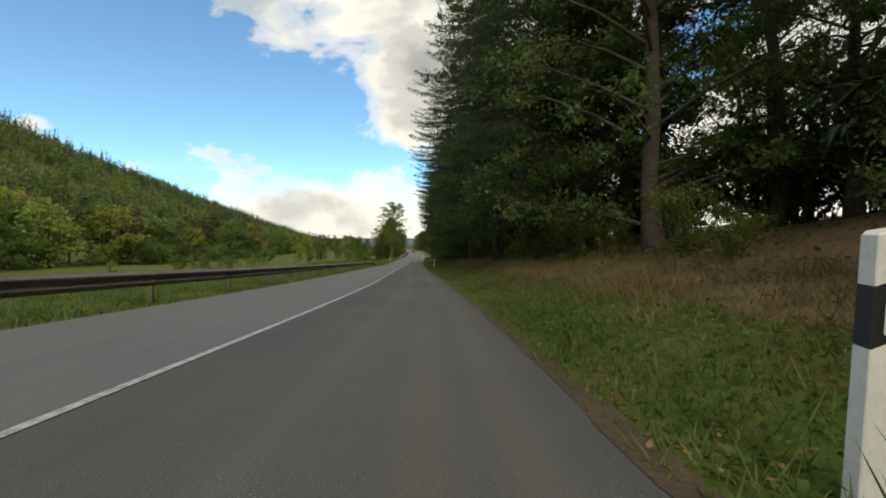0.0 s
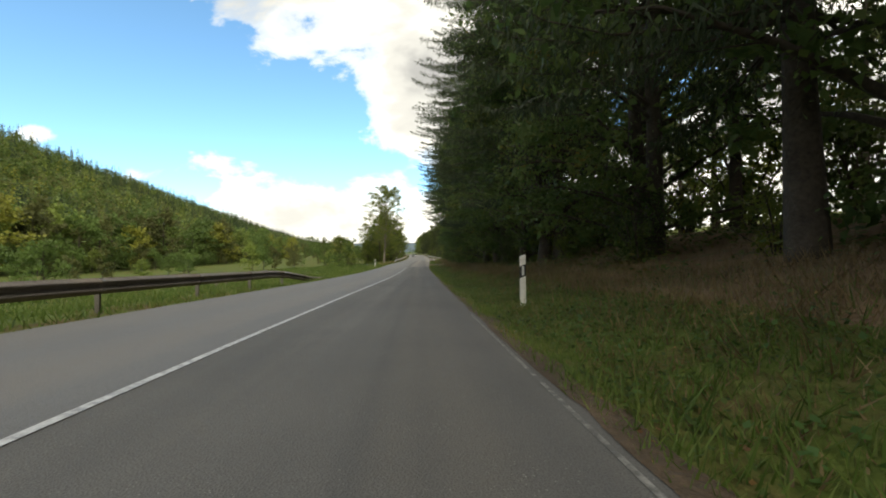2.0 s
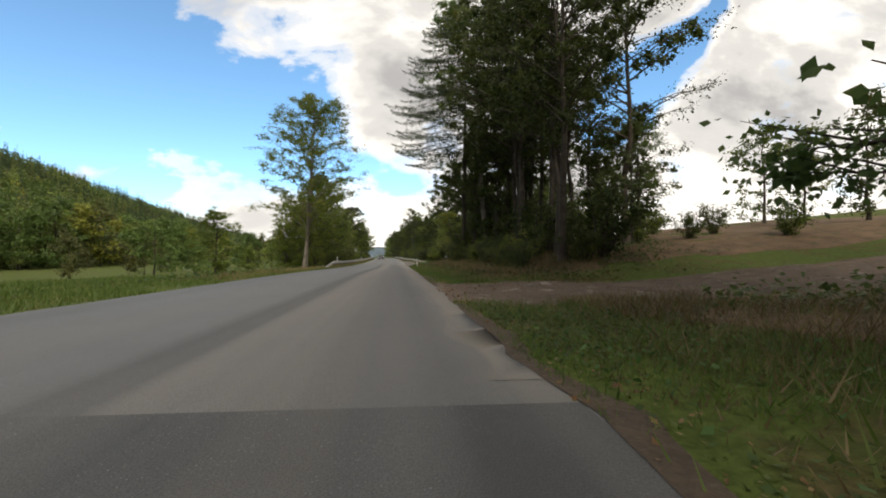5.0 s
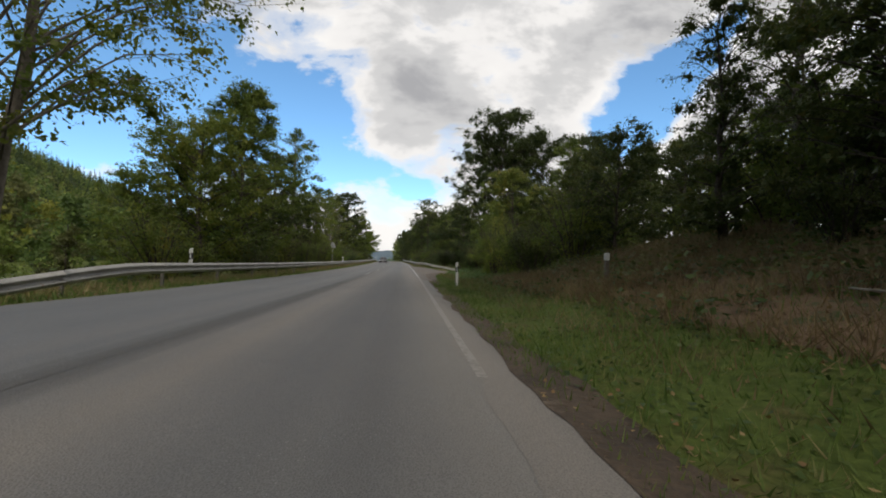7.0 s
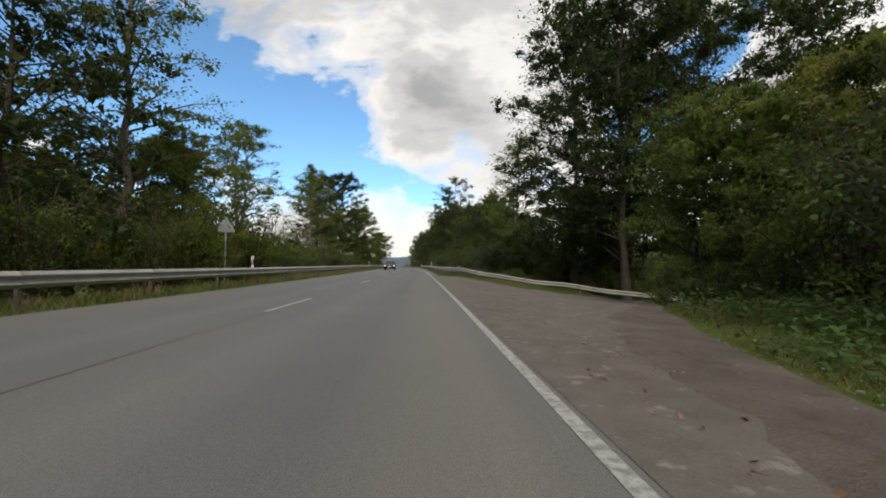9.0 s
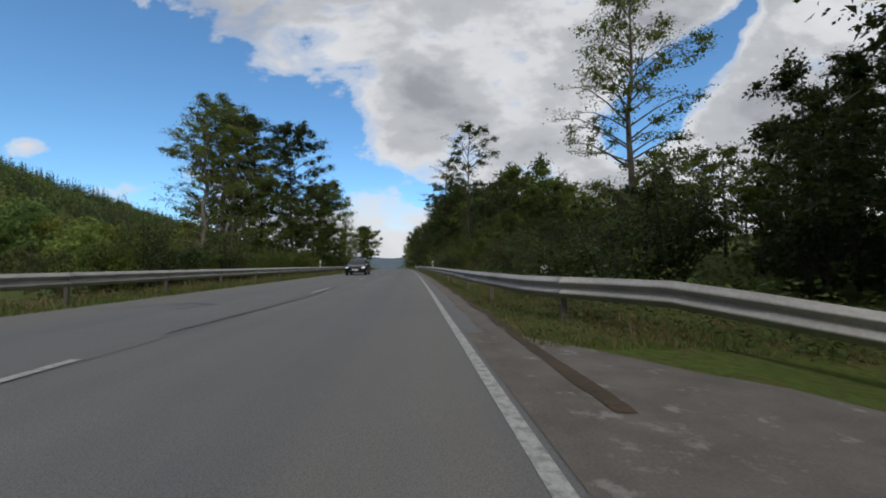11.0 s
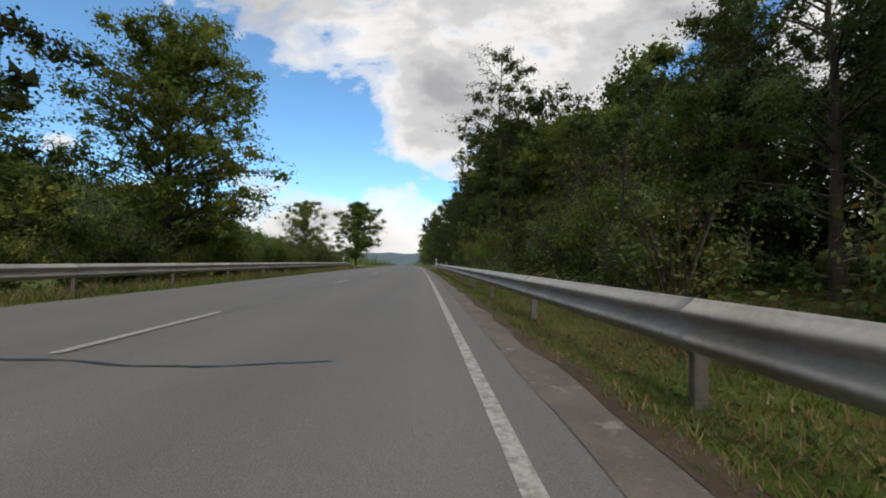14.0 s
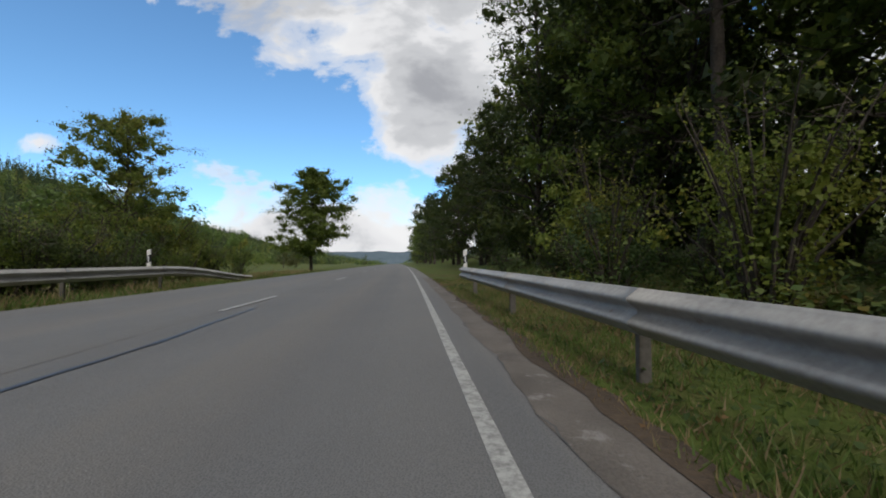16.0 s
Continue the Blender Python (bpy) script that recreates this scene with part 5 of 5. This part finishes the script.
# bare soil along the asphalt, the forest track and the junction
for s0, s1 in ((-20, 109.5), (115.5, 162), (205, 300)):
    sheet("soil_strip", list(np.arange(s0, s1, 0.3)), lambda s: [right_edge(s) - 0.03 + (0.5 if s < 100 else 1.0) * ragged(s, 4), right_edge(s) + 0.045 + (0.5 if s < 100 else 1.0) * max(ragged(s, 4), 0.0),
                                                             right_edge(s) + 0.20 + 1.3 * ragged(s, 11) + max(ragged(s, 4), 0.0) + 0.24 * ease((s - 100) / 25) * ease((175 - s) / 15)],
          lambda s, d: crown(s, right_edge(s)) + 0.011 if d < right_edge(s) + 0.05 + max(ragged(s, 4), 0.0) else lie(s, d) + 0.014, SOIL, "bare brown soil beside the asphalt", "soil")


def track_end(d):
    return 116.6 - 1.2 * ease((d - 0.9) / 1.2)


def track_lift(s, d):
    out = d - right_edge(s)
    rut = 0.05 * noise.noise(Vector((s * 1.3, d * 0.9, 0))) + 0.035 * noise.noise(Vector((s * 4.5, d * 2.6, 5))) + 0.02 * noise.noise(Vector((s * 9.0, d * 9.0, 8)))
    edge = ease((109.4 - s) / 0.8) + ease((s - track_end(d) + 0.5) / 0.8)
    return crown(s, min(d, right_edge(s))) - 0.02 if out < 0 else lie(s, d) + 0.035 * ease(out / 1.0) + 0.005 + rut * ease(out / 0.5) - 0.12 * edge


sheet("forest_track", list(np.arange(108.6, 117.4, 0.12)), lambda s: [right_edge(s) - 0.3 + i * 0.12 for i in range(50)] + [right_edge(s) + 5.8 + i * 0.8 for i in range(22)],
      track_lift, TRACK, "muddy forest track strewn with leaves", "track")
weeds("track_leaves", "fallen leaves on the muddy forest track", 1500, 1, (109, 117), (0.1, 9.0), 0.08, 0.02, FALLEN, 57, "fallen leaves", 1.0, True)


def stones(name, label, count, span, reach, size, seed):
    """Small loose stones, half sunk."""
    g = np.random.default_rng(seed)
    bv, bf = BALLS[1]
    s, o = g.uniform(*span, count), g.uniform(*reach, count)
    p = on_land(s, o, 1) + (0, 0, 0.03)
    r = (size * g.lognormal(0, 0.5, count))[:, None] * g.uniform(0.6, 1.2, (count, 3)) * (1, 1, 0.6)
    v = p[:, None] + bv[None] * r[:, None] * g.uniform(0.8, 1.2, (count, 12, 1))
    f = (bf[None] + (np.arange(count) * 12)[:, None, None]).reshape(-1, 3)
    tagged(piece(name, mesh_of(name, v.reshape(-1, 3), [tuple(t) for t in f.tolist()], STONE)), label, "stones", "", "stuff")


stones("track_stones", "small loose stones on the forest track", 500, (109.5, 116), (0.1, 8.0), 0.018, 61)
stones("shoulder_gravel", "loose gravel on the shoulder by the side road", 2600, (163, 182), (0.5, 2.6), 0.009, 62)


def apron_edge(s):
    return float(np.interp(s, [158, 164, 170, 173, 175, 178, 182, 186, 191, 196, 199, 204, 208], [1.35, 1.75, 2.05, 2.55, 2.75, 3.7, 5.3, 7.5, 12, 13, 9, 4, 1.4])) + ragged(s, 15) * 1.5


def apron_inner(s):
    return float(np.interp(s, [158, 166, 172, 174.5, 177, 180, 184], [1.2, 1.25, 1.35, 1.5, 2.1, 3.2, 6.2])) + ragged(s, 17) * 1.2


sheet("side_road", list(np.arange(162, 208.3, 0.5)), lambda s: [right_line(s) + 0.10 + (max(apron_edge(s) - 0.1, right_edge(s)) - right_line(s) - 0.10) * i / 16 for i in range(17)],
      lambda s, d: crown(s, min(d, right_edge(s))) + 0.005 if d <= right_edge(s) else lie(s, d) + 0.024 + 0.02 * noise.noise(Vector((s * 0.9, d * 1.1, 2))) * ease((d - right_edge(s)) / 0.5), CRUMBLED, "cracked grey asphalt of a side road mouth", "road")
sheet("gravel_strip", list(np.arange(159, 184, 0.3)), lambda s: [apron_inner(s) + (max(apron_edge(s) + 0.1, apron_inner(s)) - apron_inner(s)) * i / 8 for i in range(9)],
      lambda s, d: lie(s, d) + 0.01 - 0.06 * ease((164 - s) / 5) + 0.03 * ease((d - apron_inner(s)) / 0.35) + 0.02 * noise.noise(Vector((s * 2.5, d * 2.5, 4))), GRAVEL, "brown gravel along the side road mouth", "gravel")
sheet("woodland_floor", list(np.arange(-30, 111, 1.0)), lambda s: [right_edge(s) + 2.5 + 0.9 * noise.noise(Vector((s * 0.35, 1, 0))) + o for o in (0, 0.3, 1, 2, 3.5, 5, 7, 10, 14, 20, 30, 45)],
      lambda s, d: lie(s, d) + 0.04 - 0.14 * ease((right_edge(s) + 2.65 + 0.9 * noise.noise(Vector((s * 0.35, 1, 0))) - d) / 0.2), LITTER, "brown leaf litter under the roadside wood", "woodland floor")
sheet("woodland_floor", list(np.arange(116, 150, 0.7)), lambda s: [right_edge(s) + 2.5 + 0.8 * noise.noise(Vector((s * 0.35, 4, 0))) + o for o in (0, 0.3, 1, 2, 3.5, 5, 7, 10, 14, 20, 30)],
      lambda s, d: lie(s, d) + 0.04 - 0.2 * ease((118.5 - s) / 2.0) - 0.2 * ease((s - 147) / 2.0) - 0.14 * ease((right_edge(s) + 2.65 + 0.8 * noise.noise(Vector((s * 0.35, 4, 0))) - d) / 0.2), LITTER, "brown leaf litter on the thinly wooded bank", "woodland floor")
sheet("dusty_edge", list(np.arange(104, 152, 0.5)), lambda s: [right_line(s) - 0.30 * ease((148 - s) / 25) - 0.02 + 2.2 * ragged(s, 21), right_line(s) + 0.12, right_edge(s) + ragged(s, 4)],
      lambda s, d: crown(s, d) + 0.004, PALE_DUST, "", "", "", road)


def old_edge(s):
    """Where the newer asphalt ends on the older shoulder."""
    return right_line(s) + 0.36 + 0.5 * ragged(s, 31) + 0.035 * noise.noise(Vector((s * 6.0, 31, 4)))


sheet("shoulder", list(np.arange(205, 300, 0.3)), lambda s: [old_edge(s), (old_edge(s) + right_edge(s)) / 2 + 0.05, right_edge(s) + ragged(s, 4) + 0.005],
      lambda s, d: crown(s, d) + 0.004, CRUMBLED, "", "", "", road)
sheet("edge_crack", list(np.arange(205, 300, 0.1)), lambda s: [old_edge(s) - 0.002, old_edge(s) + 0.045 * max(0.0, noise.noise(Vector((s * 1.4, 8, 0))) - 0.08)],
      lambda s, d: crown(s, d) + 0.007, JOINT, "", "", "", road)


def seal(points, width, seed):
    """A poured bitumen seal that wanders along points (metres along, metres to the right)."""
    verts, faces = [], []
    n = 40
    far = np.linspace(0, len(points) - 1, n)
    line = [(float(np.interp(f, range(len(points)), [p[0] for p in points])) + 0.10 * noise.noise(Vector((f * 2.1, seed, 0))),
             float(np.interp(f, range(len(points)), [p[1] for p in points])) + 0.07 * noise.noise(Vector((f * 2.7, seed, 9)))) for f in far]
    for i, (s, d) in enumerate(line):
        a, b = line[max(i - 1, 0)], line[min(i + 1, n - 1)]
        ws, wd = b[0] - a[0], b[1] - a[1]
        k = width * (0.6 + 0.5 * noise.noise(Vector((i * 0.4, seed, 3)))) / max(math.hypot(ws, wd), 1e-6)
        for sign in (-1, 1):
            verts.append(at(s - sign * wd * k, d + sign * ws * k, crown(s, d) + 0.008))
    for i in range(n - 1):
        faces.append((2 * i, 2 * i + 1, 2 * i + 3, 2 * i + 2))
    piece("bitumen_seal", mesh_of("bitumen_seal", verts, faces, BITUMEN), road)


for k, s in enumerate((234.2, 236.8, 243.0, 250.2, 260.6)):
    seal([(s - 0.3, -6.6), (s + 0.2, -4.5), (s, -3.0), (s - 0.15, -1.6), (s + 0.1, (-1.3, -1.8, -2.0, -0.6, 0.2)[k])], 0.035, k)
    seal([(s + 0.1, -3.6), (s - 0.9, -3.2), (s - 1.3, -2.7)], 0.03, k + 20)
seal([(211.4, -6.4), (212.6, -5.2), (212.0, -4.2), (211.2, -4.6)], 0.04, 41)
seal([(208, -3.0), (214, -2.7), (218, -2.85)], 0.04, 42)
seal([(262, -2.9), (266, -2.7), (270, -2.55), (274, -2.7), (279, -2.55)], 0.05, 43)
seal([(279, -2.7), (282, -2.45), (286, -2.6)], 0.05, 44)
stripe("joint", 112, 300, lambda s: centre_line(s) + 0.10 + 0.03 * math.sin(s * 0.7), 0.010, JOINT, 0.006, road)


# ---- single things ----
def sign_back(s, d):
    """A triangular road sign seen from behind."""
    m = Matrix.Translation(spot(s, d, -0.05)) @ pose(0, 0, 0, 0, 0, math.degrees(np.interp(s, S, HEADING)) + 8)
    whole = thing("road_sign", "triangular road sign on a thin grey pole, seen from behind", "sign", m=m)
    v, f = [], []
    tube(v, f, [Vector((0, 0, 0)), Vector((0, 0, 3.25))], [0.03, 0.03], 10)
    piece("pole", mesh_of("pole", v, f, SIGN_BACK, smooth=True), whole)
    bm = bmesh.new()
    ring = [(-0.45, 2.55), (0.45, 2.55), (0.0, 3.33)]
    front, back = [bm.verts.new((x, -0.045, z)) for x, z in ring], [bm.verts.new((x, -0.033, z)) for x, z in ring]
    bm.faces.new(front), bm.faces.new(list(reversed(back)))
    for i in range(3):
        bm.faces.new((front[i], back[i], back[(i + 1) % 3], front[(i + 1) % 3]))
    bmesh.ops.bevel(bm, geom=[e for e in bm.edges if abs(e.verts[0].co.y - e.verts[1].co.y) > 0.005], offset=0.05, segments=3, affect="EDGES")
    part("plate", bm, SIGN_BACK, whole, "plain grey triangular back")
    for z in (2.68, 3.0):
        bm = bmesh.new()
        box(bm, -0.12, -0.034, z - 0.015, 0.12, 0.034, z + 0.015, 0.004)
        part("clamp", bm, POST_STEEL, whole)


sign_back(192.4, -9.4)


def station_board(s, d):
    """A small white distance board with two rows of unreadable marks."""
    m = Matrix.Translation(spot(s, d, -0.1)) @ pose(0, 0, 0, 0, 0, math.degrees(np.interp(s, S, HEADING)))
    whole = thing("distance_board", "small white distance board on a thin post behind the rail", "sign", m=m)
    bm = bmesh.new()
    box(bm, -0.02, -0.02, 0, 0.02, 0.02, 0.95, 0.004)
    part("post", bm, POST_STEEL, whole)
    bm = bmesh.new()
    box(bm, -0.11, -0.032, 0.80, 0.11, -0.022, 1.02, 0.006)
    board = part("board", bm, WHITE, whole, "white plate with dark marks")
    for x0, x1, z0, z1 in ((-0.02, 0.02, 0.93, 0.99), (-0.08, -0.03, 0.84, 0.90), (-0.015, 0.03, 0.84, 0.90), (0.045, 0.085, 0.84, 0.90)):
        bm = bmesh.new()
        box(bm, x0, -0.036, z0, x1, -0.0325, z1)
        part("mark", bm, BLACK, board)


station_board(213.8, 3.7)


def small_marker(s, d):
    m = Matrix.Translation(spot(s, d, -0.05))
    whole = thing("boundary_marker", "short dark marker post with a white cap on the bank", "marker post", m=m)
    bm = bmesh.new()
    box(bm, -0.05, -0.05, 0, 0.05, 0.05, 0.62, 0.01)
    part("post", bm, WOOD, whole, "weathered dark post")
    bm = bmesh.new()
    box(bm, -0.06, -0.06, 0.60, 0.06, 0.06, 0.82, 0.02)
    part("cap", bm, WHITE, whole, "white painted cap")


small_marker(149.2, 5.3)


def paddock_fence():
    whole = thing("paddock_fence", "weathered wooden post-and-rail fence at the meadow", "fence")
    places = (85.0, 86.6, 90.0, 93.6)
    for i, s in enumerate(places):
        v, f = [], []
        tube(v, f, [spot(s, -19.5, -0.2), spot(s, -19.5 + 0.02 * (i % 2), 1.12)], [0.12 if i == 0 else 0.08, 0.10 if i == 0 else 0.07], 8)
        piece("post", mesh_of("post", v, f, WOOD, smooth=True), whole)
    for z in (0.45, 1.02):
        for s, e in zip(places, places[1:]):
            v, f = [], []
            tube(v, f, [spot(s - 0.1, -19.4, z), spot(e + 0.1, -19.4, z)], [0.055, 0.045], 8)
            piece("rail", mesh_of("rail", v, f, WOOD, smooth=True), whole)


paddock_fence()
for s, d in ((80.6, -19.2), (81.1, -19.6), (81.9, -19.0)):
    v, f = [], []
    tube(v, f, [spot(s, d, -0.2), spot(s, d, 0.55), spot(s, d, 0.6)], [0.10, 0.085, 0.05], 9)
    tagged(piece("wooden_stake", mesh_of("wooden_stake", v, f, PALE_BARK, smooth=True)), "short pale wooden stake beside the meadow fence", "stake", "stakes by the fence")


def fallen_branch(s, d, length, turn, seed):
    g = random.Random(seed)
    root = spot(s, d, 0.05)
    way = Vector((math.cos(turn), math.sin(turn), 0.08))
    pts = [root + way * length * f + Vector((g.gauss(0, 0.03), g.gauss(0, 0.03), 0.10 + g.gauss(0, 0.02))) for f in (0, 0.3, 0.6, 1.0)]
    v, f = [], []
    tube(v, f, pts, [0.035, 0.03, 0.022, 0.01], 7)
    whole = tagged(piece("fallen_branch", mesh_of("fallen_branch", v, f, PALE_BARK, smooth=True)), "pale fallen branch lying on the bank", "branch")
    v, f = [], []
    tube(v, f, [pts[1], pts[1] + Vector((0.1, 0.25, 0.3))], [0.018, 0.006], 5)
    piece("twig", mesh_of("twig", v, f, PALE_BARK), whole)


fallen_branch(134.4, 4.9, 1.1, 0.5, 1)
fallen_branch(66.8, 5.3, 1.2, 0.9, 2)
fallen_branch(243.5, 4.4, 1.0, 0.3, 3)
fallen_branch(141.0, 4.6, 1.3, 1.9, 4)


def car(s, d):
    """A dark estate car facing the camera."""
    m = Matrix.Translation(at(s, d, crown(s, d))) @ pose(0, 0, 0, 0, 0, math.degrees(np.interp(s, S, HEADING)))
    whole = thing("car", "dark estate car with lit headlights in the oncoming lane", "car", m=m)

    def loft(name, stations, mat, label="", close=True):
        """stations: y, then the half outline from below to the top as (x, z)."""
        verts, faces = [], []
        for y, half in stations:
            ring = [(-x, z) for x, z in half] + [(x, z) for x, z in reversed(half)]
            verts += [Vector((x, y, z)) for x, z in ring]
        w = 2 * len(stations[0][1])
        for i in range(len(stations) - 1):
            for k in range(w):
                faces.append((i * w + k, i * w + (k + 1) % w, (i + 1) * w + (k + 1) % w, (i + 1) * w + k))
        faces += [tuple(range(w)), tuple(range(len(verts) - 1, len(verts) - 1 - w, -1))]
        return piece(name, mesh_of(name, verts, faces, mat, smooth=False), whole, label)

    def hull(y, w, low, mid, top, inner):
        return y, [(w * 0.90, low), (w, low + 0.12), (w, mid), (w * 0.97, top - 0.04), (w * inner, top)]

    loft("body", [hull(0.0, 0.66, 0.30, 0.48, 0.60, 0.7), hull(0.05, 0.80, 0.24, 0.50, 0.68, 0.75), hull(0.22, 0.89, 0.21, 0.55, 0.76, 0.8), hull(0.7, 0.915, 0.20, 0.62, 0.88, 0.84),
                  hull(1.25, 0.92, 0.20, 0.68, 0.97, 0.86), hull(1.5, 0.92, 0.20, 0.70, 1.00, 0.88), hull(3.2, 0.92, 0.20, 0.72, 1.02, 0.88), hull(4.2, 0.90, 0.22, 0.72, 1.03, 0.88),
                  hull(4.55, 0.85, 0.28, 0.72, 0.98, 0.85), hull(4.66, 0.76, 0.34, 0.66, 0.86, 0.8)], CAR_PAINT, "dark glossy body")

    def cabin(y, w0, z0, w1, z1):
        return y, [(w0, z0), (w0 * 0.98, z0 + 0.02), (w1 + 0.02, z1 - 0.03), (w1, z1)]

    loft("glass", [cabin(1.30, 0.78, 0.95, 0.76, 1.0), cabin(1.75, 0.80, 0.97, 0.66, 1.30), cabin(2.10, 0.80, 0.98, 0.61, 1.44), cabin(3.4, 0.80, 0.98, 0.60, 1.45), cabin(4.1, 0.79, 0.98, 0.60, 1.38),
                   cabin(4.5, 0.76, 0.96, 0.70, 1.02)], CAR_GLASS, "dark tinted windows")
    loft("roof", [cabin(2.02, 0.60, 1.41, 0.56, 1.45), cabin(2.3, 0.62, 1.44, 0.57, 1.49), cabin(3.4, 0.615, 1.45, 0.57, 1.50), cabin(4.2, 0.60, 1.37, 0.55, 1.42)], CAR_PAINT, "dark roof")
    for x in (-0.80, 0.80):
        for y in (0.86, 3.70):
            v, f = [], []
            tube(v, f, [Vector((x - 0.11, y, 0.32)), Vector((x - 0.09, y, 0.32)), Vector((x + 0.09, y, 0.32)), Vector((x + 0.11, y, 0.32))], [0.28, 0.32, 0.32, 0.28], 22)
            f.append(tuple(range(21, -1, -1)))
            wheel = piece("wheel", mesh_of("wheel", v, f, RUBBER, smooth=False), whole, "black tyre")
            v, f = [], []
            out = 0.115 if x > 0 else -0.115
            tube(v, f, [Vector((x + out * 0.8, y, 0.32)), Vector((x + out, y, 0.32))], [0.23, 0.21], 18)
            piece("rim", mesh_of("rim", v, f, ALLOY), wheel, "alloy rim")
        bm = bmesh.new()
        box(bm, x * 0.80 - 0.17, 0.035, 0.60, x * 0.80 + 0.17, 0.16, 0.69, 0.02)
        part("headlight", bm, LAMP, whole, "lit headlight")
        bm = bmesh.new()
        box(bm, x * 1.23 - 0.09, 1.55, 0.98, x * 1.23 + 0.09, 1.70, 1.12, 0.03)
        part("mirror", bm, CAR_PAINT, whole, "door mirror")
    bm = bmesh.new()
    box(bm, -0.42, -0.02, 0.50, 0.42, 0.05, 0.62, 0.02)
    part("grille", bm, BLACK, whole, "black grille")
    bm = bmesh.new()
    box(bm, -0.55, -0.01, 0.26, 0.55, 0.06, 0.34, 0.02)
    part("air_intake", bm, BLACK, whole, "black lower intake")
    bm = bmesh.new()
    box(bm, -0.26, -0.04, 0.42, 0.26, -0.025, 0.53, 0.005)
    part("plate_bar", bm, WHITE, whole, "plain white bar")


car(238.2, -4.7)

# hills at the valley's end, their distance haze put into the blue colour
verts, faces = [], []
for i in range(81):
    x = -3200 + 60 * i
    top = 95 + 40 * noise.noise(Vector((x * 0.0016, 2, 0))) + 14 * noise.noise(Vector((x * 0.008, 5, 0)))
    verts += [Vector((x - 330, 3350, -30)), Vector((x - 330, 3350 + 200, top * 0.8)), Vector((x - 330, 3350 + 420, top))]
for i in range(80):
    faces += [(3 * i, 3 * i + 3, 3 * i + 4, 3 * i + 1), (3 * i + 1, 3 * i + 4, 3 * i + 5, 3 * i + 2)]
tagged(piece("backdrop", mesh_of("backdrop", verts, faces, HAZE_BLUE, smooth=True)), "wooded hills at the end of the valley, coloured haze blue", "hills", "", "structure")
